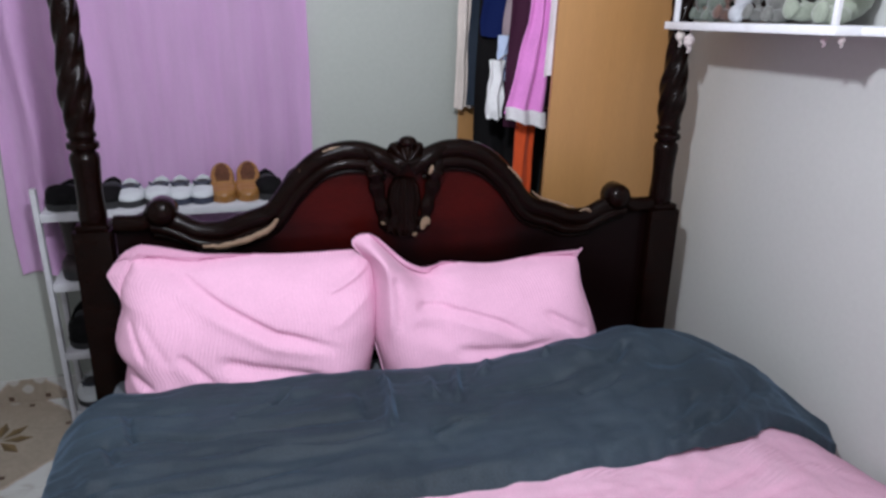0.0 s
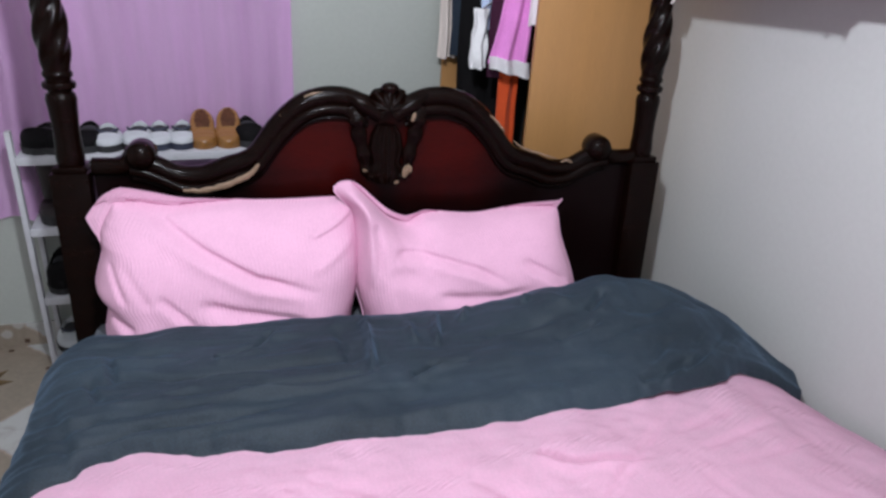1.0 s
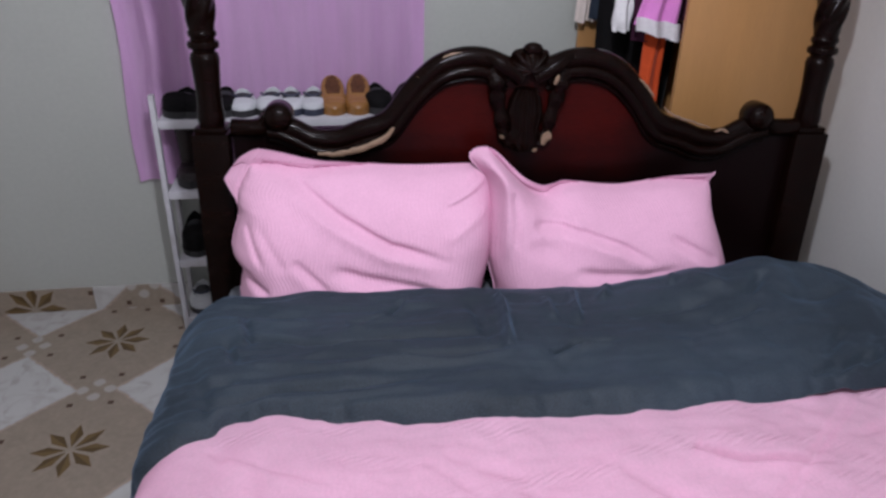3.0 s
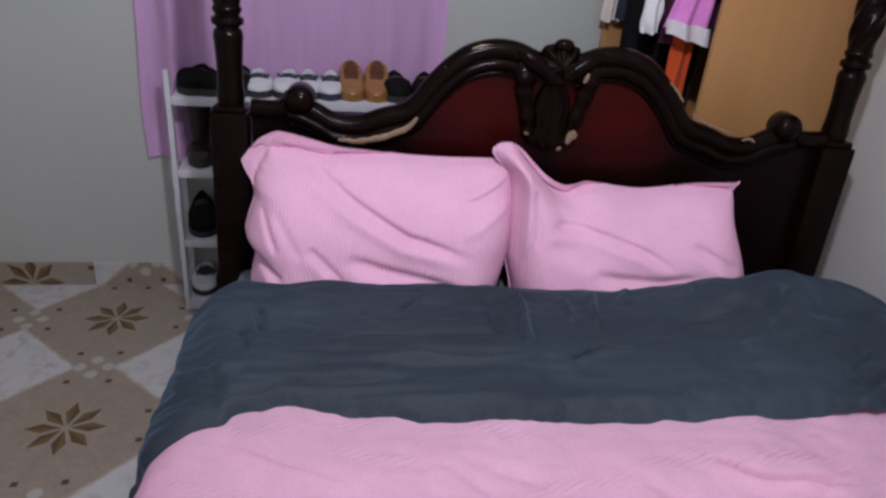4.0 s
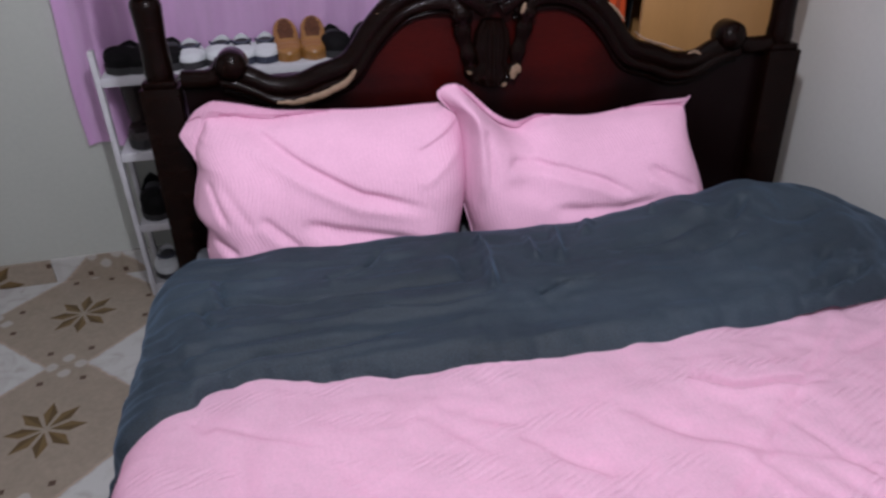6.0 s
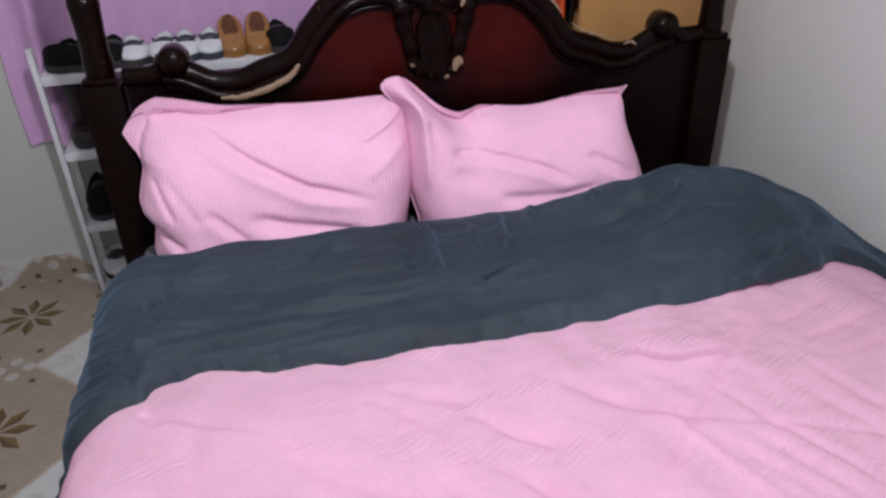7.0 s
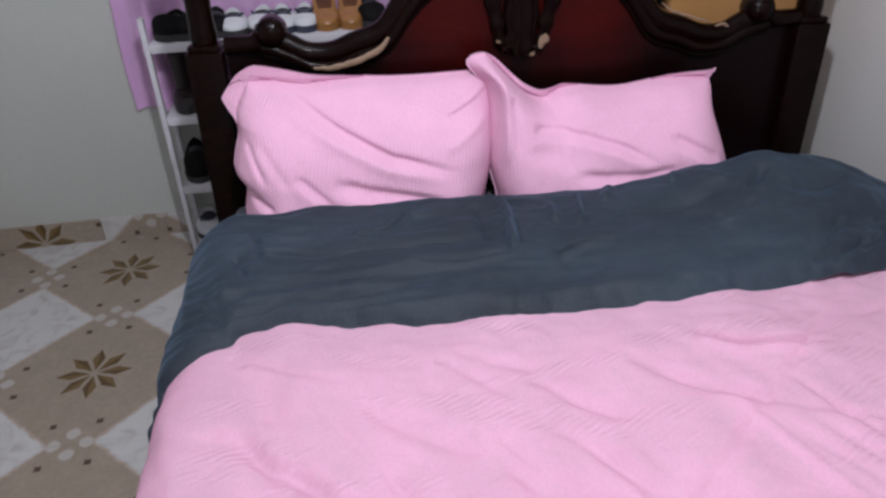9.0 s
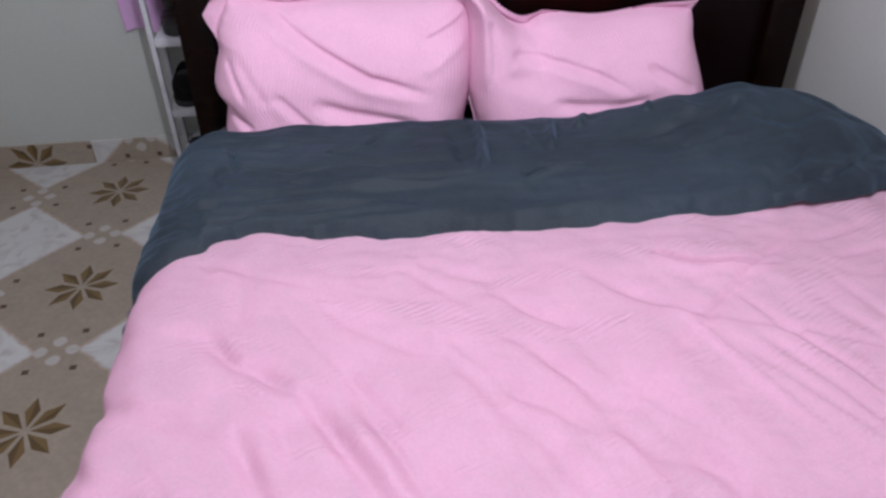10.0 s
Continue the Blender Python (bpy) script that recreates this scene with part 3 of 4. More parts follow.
# pinched tucks and long furrows in the velvet, as (a, -d)
TUCKS = [([(-0.50, -0.465), (-0.475, -0.461), (-0.399, -0.428), (-0.345, -0.350)], 0.0090, 0.0210), ([(-0.77, -0.500), (-0.64, -0.525), (-0.535, -0.545), (-0.28, -0.517)], 0.0110, 0.0195), ([(-0.70, -0.700), (-0.56, -0.694), (-0.462, -0.689), (-0.28, -0.680)], 0.0130, 0.0150), ([(-0.80, -0.745), (-0.72, -0.722), (-0.60, -0.685)], 0.0100, 0.0135), ([(-0.75, -0.797), (-0.70, -0.798), (-0.65, -0.799)], 0.0080, 0.0210),
         ([(-0.120, -0.370), (-0.113, -0.40), (-0.108, -0.46), (-0.114, -0.538), (-0.125, -0.625)], 0.0117, -0.0291), ([(0.097, -0.335), (0.093, -0.36), (0.078, -0.431), (0.064, -0.526)], 0.0117, -0.0242), ([(0.189, -0.318), (0.183, -0.34), (0.150, -0.410)], 0.0125, -0.0219), ([(0.366, -0.318), (0.360, -0.335), (0.336, -0.392)], 0.0109, -0.0194), ([(0.012, -0.37), (0.006, -0.43), (0.012, -0.500)], 0.0125, -0.0170),
         ([(-0.03, -0.622), (0.0, -0.612), (0.031, -0.595), (0.150, -0.584)], 0.0080, 0.0255), ([(-0.755, -0.41), (-0.735, -0.47), (-0.715, -0.545)], 0.0090, 0.0135), ([(-0.785, -0.51), (-0.76, -0.56), (-0.735, -0.605)], 0.0090, 0.0135), ([(0.56, -0.760), (0.62, -0.728), (0.70, -0.690)], 0.0110, 0.0180), ([(0.52, -0.745), (0.56, -0.74), (0.61, -0.72)], 0.0100, 0.0150), ([(0.64, -0.74), (0.70, -0.71), (0.77, -0.66)], 0.0100, 0.0150),
         ([(0.37, -0.560), (0.43, -0.548), (0.52, -0.522)], 0.0130, 0.0150), ([(0.44, -0.675), (0.50, -0.68), (0.56, -0.683)], 0.0187, -0.0072), ([(0.50, -0.475), (0.53, -0.45), (0.575, -0.405)], 0.0130, 0.0165), ([(-0.40, -0.60), (-0.25, -0.605), (-0.08, -0.59)], 0.0130, 0.0135), ([(-0.62, -0.60), (-0.48, -0.61), (-0.33, -0.60)], 0.0120, 0.0120), ([(0.18, -0.50), (0.30, -0.475), (0.42, -0.47)], 0.0120, 0.0120)]


def fold_relief(a, d):
    h = 0.0045 * wrinkle(a * 7 + 6 * d, d * 48, 4.9, 1.0) * max(0.2, 0.5 - a) + 0.008 * wrinkle(a * 2.2, d * 11.0, 3.3, 1.0) + 0.006 * wrinkle(a * 5, d * 18.0, 6.1, 1.0)
    h += 0.005 * wrinkle(a * 5 + 3, d * 5, 8.8, 1.0) + 0.003 * wrinkle(a * 22, d * 22, 1.8, 1.0) + 0.006 * wrinkle(a * 6, d * 34, 2.7, 1.0) * (0.6 - 0.4 * a)
    for c in FURROWS:
        h += 1.2 * crease(a, d, *c)
    for pts, w, k in TUCKS:
        h += fold_line(a, -d, pts, w, k)
    return h


def fold():
    bm = bmesh.new()

    def f(u, v):
        a = -1.33 + 2.42 * u
        d0 = lerp_table(ROLLED_EDGE, a) + 0.006 * wrinkle(a, 0, 2, 4)
        d1 = lerp_table(LOOSE_EDGE, a) + 0.009 * wrinkle(a, 0, 7, 13) + 0.009 * wrinkle(a, 0, 5, 7) + 0.004 * wrinkle(a, 0, 3, 34)
        # v runs from under the top roll, over it, down to the loose edge
        w = (v - 0.10) / 0.90
        d = d0 + (d1 - d0) * max(0.0, w)
        p = quilt_point(a, d)
        body = 0.050 * math.sqrt(max(0.0, min(1.0, (w + 0.02) / 0.12))) * (0.75 + 0.25 * math.cos(math.pi * max(0, w)))
        hump = lerp_table(HUMP, a) * (0.35 + 0.65 * max(0.0, 1 - max(0.0, w) ** 1.3))
        edge = -0.034 * max(0.0, (w - 0.90) / 0.10) ** 2
        lift = body + hump + edge + fold_relief(a, d) * min(1, max(0, w) * 6)
        if w < 0:
            lift = -0.05 * (-w / 0.11)
        side = max(0.0, -a - 0.80)
        n = Vector((-min(1.0, side / 0.15), 0, 1)).normalized()
        p += n * lift
        if w < 0:
            p.y += 0.012 * math.sin(math.pi * min(1, -w / 0.11))
        p.x = min(p.x, 1.052)
        return p
    grid(bm, 420, 130, f, uv=lambda u, v: (2.2 * u, 0.6 * v))
    bmesh.ops.solidify(bm, geom=bm.faces[:], thickness=0.012)
    return bm


part("turned_down_end", fold(), M_GREY, quilt_ob, "dark grey velvet underside folded back")

sheet = thing("bed_sheet", BED, "grey fitted sheet under the pillows", "sheet")
part("cover", cube(-0.865, 0.865, -0.60, -0.05, 0.36, 0.515, 0.045), mat("grey_sheet_cloth", (0.12, 0.13, 0.15), 0.9, vary=0.2), sheet)


def through_knots(table):
    """A smooth function through rows of (x, y), x rising."""
    xs, ys = [r[0] for r in table], [r[1] for r in table]
    n = len(xs)
    slope = [(ys[min(i + 1, n - 1)] - ys[max(i - 1, 0)]) / (xs[min(i + 1, n - 1)] - xs[max(i - 1, 0)]) for i in range(n)]

    def f(x):
        x = max(xs[0], min(xs[-1], x))
        i = 0
        while i < n - 2 and x > xs[i + 1]:
            i += 1
        h = xs[i + 1] - xs[i]
        t = (x - xs[i]) / h
        return (1 + 2 * t) * (1 - t) ** 2 * ys[i] + t * (1 - t) ** 2 * h * slope[i] + t * t * (3 - 2 * t) * ys[i + 1] + t * t * (t - 1) * h * slope[i + 1]
    return f


def round_edge(d, r, power=0.62):
    return (1 - (1 - max(0.0, min(1.0, d / r))) ** 2) ** power


def pillow(top, bottom, left, right, hem, flap, folds, thick=0.19, seed=2.0, lobe=0.0, right_hem=0.004, lean_top=-0.075, lean_bot=-0.215):
    """top: (s, z); left, right: (z, s) from low to high; hem and flap: width in metres of the flat edge outside the seam."""
    top_f, left_f, right_f, hem_f, flap_f = [through_knots(q) for q in (top, left, right, hem, flap)]
    s0, s1, z0, z1 = top[0][0], top[-1][0], top[0][1], top[-1][1]
    wide, high = s1 - s0, (z0 + z1) / 2 - bottom
    bl, br = left_f(bottom), right_f(bottom)

    def outline(u, v):
        t = (s0 + wide * u, top_f(s0 + wide * u))
        lf = (left_f(z0 + (bottom - z0) * v), z0 + (bottom - z0) * v)
        rt = (right_f(z1 + (bottom - z1) * v), z1 + (bottom - z1) * v)
        bt = (bl + (br - bl) * u, bottom)
        c = ((1 - u) * (1 - v) * s0 + u * (1 - v) * s1 + (1 - u) * v * bl + u * v * br, (1 - u) * (1 - v) * z0 + u * (1 - v) * z1 + v * bottom)
        return ((1 - v) * t[0] + v * bt[0] + (1 - u) * lf[0] + u * rt[0] - c[0], (1 - v) * t[1] + v * bt[1] + (1 - u) * lf[1] + u * rt[1] - c[1])

    def side(front):
        def f(u, v):
            x, z = outline(u, v)
            h, fl = hem_f(u), flap_f(v)
            dl, dr, dt, db = u * wide - fl, (1 - u) * wide - right_hem, v * high - h, (1 - v) * high
            b = round_edge(dl, 0.12) * round_edge(dr, 0.12) * round_edge(dt, 0.20) * round_edge(db, 0.10)
            base = lean_top + (lean_bot - lean_top) * v
            rib = math.sin(2 * math.pi * (u * wide + 0.004 * wrinkle(u * 3, v * 3, seed + 7)) / 0.0095)
            rim = max(0.0, 1 - v * high / 0.006)
            z += 0.0022 * rib * rim
            # the flat edge leans out of the seam, a shallow trough runs along it
            if h > 0.006 and dt < 0:
                base -= 0.40 * min(h, -dt) * round_edge(dr, 0.03) + 0.007 * min(1.0, h / 0.02)
            if fl > 0.006 and dl < 0:
                base += 0.5 * -dl
            if not front:
                return (x, base + 0.003 + thick * 0.25 * b, z)
            y = base - thick * 0.75 * b
            if h > 0.006 or fl > 0.006:
                y += 0.013 * math.exp(-((dt - 0.002) / 0.007) ** 2) * min(1.0, h / 0.02) * (dl > 0) + 0.008 * math.exp(-(dl / 0.006) ** 2) * min(1.0, fl / 0.02)
            d = 0.006 * wrinkle(x * 5, z * 5, seed, 1.0) + 0.003 * wrinkle(x * 13, z * 13, seed + 3, 1.0)
            for pts, w, k in folds:
                d += fold_line(x, z, pts, w, k)
            d += lobe * math.exp(-((u - 0.065) / 0.05) ** 2 - ((v - 0.07) / 0.16) ** 2)
            y -= d * min(1.0, 0.15 + 2 * b) + 0.0005 * rib
            return (x, y, z)
        return f
    bm = bmesh.new()
    uv = lambda u, v: (u * wide, v * 0.45)
    grid(bm, 400, 120, side(True), uv=uv)
    grid(bm, 400, 40, side(False), uv=uv)
    return bm


pl = thing("pillow", BED, "pink ribbed fleece pillow with diagonal creases leaning on the headboard", "pillow", "pillows on the bed")
part("cover", pillow(
    top=[(-0.757, 0.930), (-0.735, 0.938), (-0.68, 0.928), (-0.59, 0.905), (-0.51, 0.896), (-0.39, 0.886), (-0.28, 0.885), (-0.17, 0.888), (-0.10, 0.884)], bottom=0.475,
    left=[(0.475, -0.805), (0.562, -0.806), (0.585, -0.803), (0.630, -0.797), (0.675, -0.822), (0.72, -0.815), (0.770, -0.801), (0.797, -0.806), (0.820, -0.823), (0.838, -0.835), (0.847, -0.839), (0.856, -0.834), (0.885, -0.812), (0.915, -0.785), (0.930, -0.757)],
    right=[(0.475, -0.140), (0.57, -0.124), (0.61, -0.113), (0.66, -0.100), (0.75, -0.092), (0.884, -0.10)],
    hem=[(0.0, 0.045), (0.05, 0.036), (0.15, 0.030), (0.28, 0.022), (0.42, 0.010), (0.52, 0.004), (1.0, 0.004)],
    flap=[(0.0, 0.020), (0.10, 0.040), (0.18, 0.046), (0.26, 0.016), (0.30, 0.004), (1.0, 0.004)],
    folds=[([(-0.715, 0.915), (-0.605, 0.838), (-0.522, 0.789), (-0.387, 0.720), (-0.200, 0.675)], 0.013, 0.021), ([(-0.650, 0.700), (-0.594, 0.649), (-0.54, 0.600)], 0.012, 0.010), ([(-0.560, 0.672), (-0.45, 0.640), (-0.361, 0.621), (-0.22, 0.593)], 0.017, 0.020),
           ([(-0.770, 0.775), (-0.751, 0.738), (-0.720, 0.671)], 0.009, 0.008), ([(-0.738, 0.781), (-0.692, 0.713), (-0.66, 0.66)], 0.012, 0.005), ([(-0.260, 0.812), (-0.163, 0.845), (-0.105, 0.868)], 0.009, -0.014), ([(-0.19, 0.868), (-0.150, 0.880), (-0.105, 0.893)], 0.009, -0.010), ([(-0.79, 0.65), (-0.750, 0.625), (-0.70, 0.600)], 0.012, 0.014), ([(-0.26, 0.73), (-0.17, 0.775), (-0.11, 0.80)], 0.016, -0.008)]), M_PINK_DIM, pl)
pr = thing("pillow", BED, "pink ribbed fleece pillow with one raised twisted corner", "pillow", "pillows on the bed")
part("cover", pillow(
    top=[(-0.166, 0.922), (-0.150, 0.936), (-0.124, 0.941), (-0.104, 0.937), (-0.080, 0.920), (-0.055, 0.896), (-0.01, 0.856), (0.040, 0.832), (0.075, 0.836), (0.105, 0.844), (0.183, 0.833), (0.26, 0.828), (0.33, 0.836), (0.41, 0.852), (0.550, 0.864)], bottom=0.475,
    left=[(0.475, -0.082), (0.57, -0.096), (0.61, -0.107), (0.66, -0.118), (0.72, -0.118), (0.82, -0.112), (0.862, -0.124), (0.892, -0.152), (0.910, -0.166), (0.922, -0.166)],
    right=[(0.475, 0.625), (0.616, 0.592), (0.665, 0.578), (0.756, 0.548), (0.81, 0.540), (0.840, 0.535), (0.864, 0.550)],
    hem=[(0.0, 0.004), (0.07, 0.006), (0.12, 0.018), (0.20, 0.030), (0.28, 0.026), (0.36, 0.016), (0.46, 0.005), (0.68, 0.004), (0.80, 0.010), (0.92, 0.018), (1.0, 0.022)],
    flap=[(0.0, 0.004), (1.0, 0.004)],
    folds=[([(-0.01, 0.768), (0.032, 0.758), (0.143, 0.740), (0.239, 0.712), (0.36, 0.660)], 0.011, 0.014), ([(-0.027, 0.835), (0.08, 0.803), (0.16, 0.802)], 0.020, 0.010), ([(0.37, 0.735), (0.456, 0.698), (0.53, 0.655)], 0.013, 0.013), ([(0.10, 0.650), (0.20, 0.636), (0.306, 0.632), (0.44, 0.655)], 0.016, 0.014),
           ([(-0.088, 0.915), (-0.080, 0.850), (-0.075, 0.76), (-0.078, 0.66)], 0.014, -0.016), ([(-0.060, 0.880), (-0.048, 0.80), (-0.044, 0.70)], 0.011, 0.006), ([(-0.07, 0.885), (-0.02, 0.868), (0.035, 0.845)], 0.010, 0.013), ([(-0.035, 0.72), (0.05, 0.70), (0.12, 0.66)], 0.018, 0.005)],
    thick=0.185, seed=6.0, lobe=0.045, right_hem=0.004, lean_top=-0.088), M_PINK_DIM, pr)

# ---- curtain, shoe rack, wardrobe, wall shelf ----
curtain = thing("curtain", pose(0, WALL_Y, 0), "lilac cloth curtain hanging flat against the wall", "curtain")


def curtain_cloth():
    bm = bmesh.new()

    def f(u, v):
        x = -0.865 + 1.07 * u
        bottom = 0.555 + 0.02 * wrinkle(u, 0, 3, 8)
        z = bottom + (2.15 - bottom) * v
        y = -0.03 + 0.016 * math.sin(22 * u + 1.6 * wrinkle(u, v, 1, 2)) * (0.4 + 0.6 * abs(2 * u - 1)) + 0.005 * math.sin(61 * u + 2 * wrinkle(u, v, 6, 2)) + 0.012 * wrinkle(u * 3, v * 2, 4, 1.5)
        y -= 0.05 * math.exp(-((u - 0.10) / 0.035) ** 2) - 0.015 * math.exp(-((u - 0.17) / 0.03) ** 2)
        x += 0.03 * (1 - v) * (-1 if u < 0.05 else 0) * 0.4 + 0.010 * wrinkle(v * 3, u, 9, 1.5)
        return (x, y, z)
    grid(bm, 120, 60, f)
    bmesh.ops.solidify(bm, geom=bm.faces[:], thickness=0.003)
    return bm


part("cloth", curtain_cloth(), M_CURTAIN, curtain)
part("rod", sweep(bmesh.new(), [(-1.0, -0.04, 2.16), (0.35, -0.04, 2.16)], 0.011, 12), M_METAL, curtain)

rack = thing("shoe_rack", pose(-0.742, 0.655, 0), "white board shoe rack with four shelves full of shoes", "shoe rack")
RW, RD = 1.02, 0.185
for z in (0.015, 0.303, 0.580, 0.842):
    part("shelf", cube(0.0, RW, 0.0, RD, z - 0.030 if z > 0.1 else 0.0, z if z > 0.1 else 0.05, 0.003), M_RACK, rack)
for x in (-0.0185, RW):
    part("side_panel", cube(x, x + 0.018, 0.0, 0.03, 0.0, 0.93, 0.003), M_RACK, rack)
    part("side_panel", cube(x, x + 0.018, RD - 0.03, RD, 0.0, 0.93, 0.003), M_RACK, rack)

wardrobe = thing("wardrobe", pose(0.945, 0.285, 0), "tan laminate wardrobe standing open, packed with hanging clothes", "wardrobe")
WD, WL, WH = 0.478, 0.565, 2.05
part("side_panel", cube(0, WD, 0, 0.018, 0, WH, 0.003), M_TAN, wardrobe)
part("side_panel", cube(0, WD, WL - 0.018, WL, 0, WH, 0.003), M_TAN, wardrobe)
# near-black back: the shade behind the clothes is put into its colour
part("back_panel", cube(WD - 0.012, WD, 0.019, WL - 0.019, 0.06, WH - 0.02, 0), M_INNER_SHADE, wardrobe)
part("top_panel", cube(0.0, WD, 0.019, WL - 0.019, WH - 0.018, WH, 0.003), M_TAN, wardrobe)
part("bottom_panel", cube(0.0, WD - 0.013, 0.019, WL - 0.019, 0.05, 0.07, 0.003), M_TAN, wardrobe)
part("hanging_rod", sweep(bmesh.new(), [(0.14, 0.019, 1.86), (0.14, WL - 0.019, 1.86)], 0.012, 12), M_METAL, wardrobe)
part("door", cube(-0.145, -0.002, WL - 0.018, WL, 0.03, WH - 0.01, 0.003), M_TAN, wardrobe)

SHELF_Z = 1.535
shelf = thing("wall_shelf", pose(1.2, 0.07, SHELF_Z - 0.022, -3.3), "white wall shelf with slim uprights holding stuffed toys", "wall shelf")
part("board", cube(0, WALL_X - 1.201, -0.66, 0, 0, 0.022, 0.003), M_WHITE, shelf)
part("board", cube(0, WALL_X - 1.201, -0.66, 0, 0.36, 0.382, 0.003), M_WHITE, shelf)
part("board", cube(0.07, WALL_X - 1.201, -1.10, -0.661, 0.0, 0.02, 0.003), M_WHITE, shelf)
for y in (-0.055, -0.655):
    part("upright", cube(0.0, 0.014, y, y + 0.012, 0.0225, 0.3595, 0.002), M_WHITE, shelf)

# ---- ceiling bulb ----
bulb = thing("ceiling_bulb", pose(LAMP[0], LAMP[1], CEIL), "bare white ceiling bulb in a holder", "ceiling light")
DROP = CEIL - LAMP[2]
part("ceiling_rose", lathe(bmesh.new(), [(0.045, -0.001), (0.045, -0.018), (0.012, -0.03)], 24), M_WHITE, bulb)
part("cord", sweep(bmesh.new(), [(0, 0, -0.03), (0, 0, -DROP + 0.19)], 0.004, 8), M_WHITE, bulb)
part("holder", lathe(bmesh.new(), [(0.010, -DROP + 0.20), (0.020, -DROP + 0.19), (0.020, -DROP + 0.13), (0.014, -DROP + 0.125)], 20), M_WHITE, bulb)
M_BULB = bpy.data.materials.new("lit_bulb_glass")
M_BULB.use_nodes = True
M_BULB.node_tree.nodes["Principled BSDF"].inputs["Emission Color"].default_value = (0.96, 0.97, 1.0, 1)
M_BULB.node_tree.nodes["Principled BSDF"].inputs["Emission Strength"].default_value = 8.0
part("glass", lathe(bmesh.new(), [(0.012, -DROP + 0.126), (0.016, -DROP + 0.11), (0.028, -DROP + 0.09), (0.029, -DROP + 0.075), (0.020, -DROP + 0.055), (0.004, -DROP + 0.049)], 20), M_BULB, bulb, "glowing white glass")

# ---- floor ----
floor = structure("floor", cube(WALL_L, WALL_X, WALL_B, WALL_Y, -0.1, -0.006, 0), mat("tile_grout", (0.40, 0.38, 0.35), 0.9), "patterned ceramic tile floor", "floor")


def tile_material():
    """Taupe tile with a brown eight-pointed star, marble corners and small inlays, laid out round the tile's middle."""
    m = mat("patterned_ceramic", (0.255, 0.212, 0.166), 0.22, vary=0.14, scale=14, fine=60, bump=0.02, per_object=0.03)
    nt = m.node_tree
    n, l = nt.nodes, nt.links

    def op(kind, a, b=None):
        k = n.new("ShaderNodeMath")
        k.operation = kind
        for i, q in enumerate((a, b)):
            if q is None:
                continue
            if isinstance(q, (int, float)):
                k.inputs[i].default_value = q
            else:
                l.new(q, k.inputs[i])
        return k.outputs[0]
    tc = n.new("ShaderNodeTexCoord")
    sp = n.new("ShaderNodeSeparateXYZ")
    l.new(tc.outputs["Object"], sp.inputs[0])
    x, y = sp.outputs[0], sp.outputs[1]
    ax, ay = op("ABSOLUTE", x), op("ABSOLUTE", y)
    blur = n.new("ShaderNodeTexNoise")
    blur.inputs["Scale"].default_value, blur.inputs["Detail"].default_value = 45, 4
    l.new(tc.outputs["Object"], blur.inputs["Vector"])
    diamond = op("ADD", op("ADD", ax, ay), op("MULTIPLY", op("SUBTRACT", blur.outputs["Fac"], 0.5), 0.030))
    soft = n.new("ShaderNodeMapRange")
    soft.inputs["From Min"].default_value, soft.inputs["From Max"].default_value = 0.350, 0.376
    l.new(diamond, soft.inputs["Value"])
    corner = soft.outputs[0]
    # star
    ang = op("ARCTAN2", y, x)
    q = math.pi / 4
    rel = op("SUBTRACT", op("MODULO", op("ADD", ang, 4 * math.pi + q / 2), q), q / 2)
    r = op("SQRT", op("ADD", op("MULTIPLY", x, x), op("MULTIPLY", y, y)))
    px, py = op("MULTIPLY", r, op("COSINE", rel)), op("MULTIPLY", r, op("SINE", rel))
    wide = op("MINIMUM", op("MULTIPLY", op("SUBTRACT", px, 0.012), 0.36), op("MULTIPLY", op("SUBTRACT", 0.118, px), 0.42))
    petal = op("LESS_THAN", op("ABSOLUTE", py), wide)
    half = op("GREATER_THAN", py, 0.0)
    # inlays at the middle of each edge: four pale diamonds and four dark dots
    ex, ey = op("MAXIMUM", ax, ay), op("MINIMUM", ax, ay)
    e1 = op("SUBTRACT", 0.3, ex)
    def diam(cx, cy, size):
        # a lozenge with rounded sides and a soft printed edge
        dx, dy = op("ABSOLUTE", op("SUBTRACT", e1, cx)), op("ABSOLUTE", op("SUBTRACT", ey, cy))
        far = op("ADD", op("POWER", op("ADD", op("POWER", dx, 1.5), op("POWER", dy, 1.5)), 0.6667), op("MULTIPLY", op("SUBTRACT", blur.outputs["Fac"], 0.5), 0.012))
        k = n.new("ShaderNodeMapRange")
        k.inputs["From Min"].default_value, k.inputs["From Max"].default_value = size + 0.003, size - 0.003
        l.new(far, k.inputs["Value"])
        return k.outputs[0]

    def sq(cx, cy, size):
        return op("LESS_THAN", op("MAXIMUM", op("ABSOLUTE", op("SUBTRACT", e1, cx)), op("ABSOLUTE", op("SUBTRACT", ey, cy))), size)
    pale = op("MAXIMUM", diam(0.040, 0.0, 0.021), diam(0.0, 0.045, 0.021))
    dark = sq(0.078, 0.065, 0.0095)
    marble_noise = n.new("ShaderNodeTexNoise")
    marble_noise.inputs["Scale"].default_value, marble_noise.inputs["Detail"].default_value, marble_noise.inputs["Distortion"].default_value = 9, 8, 1.5
    l.new(tc.outputs["Object"], marble_noise.inputs["Vector"])
    mr = n.new("ShaderNodeValToRGB")
    mr.color_ramp.elements[0].position, mr.color_ramp.elements[0].color = 0.34, (0.35, 0.34, 0.32, 1)
    mr.color_ramp.elements[1].position, mr.color_ramp.elements[1].color = 0.52, (0.44, 0.44, 0.43, 1)
    l.new(marble_noise.outputs["Fac"], mr.inputs[0])
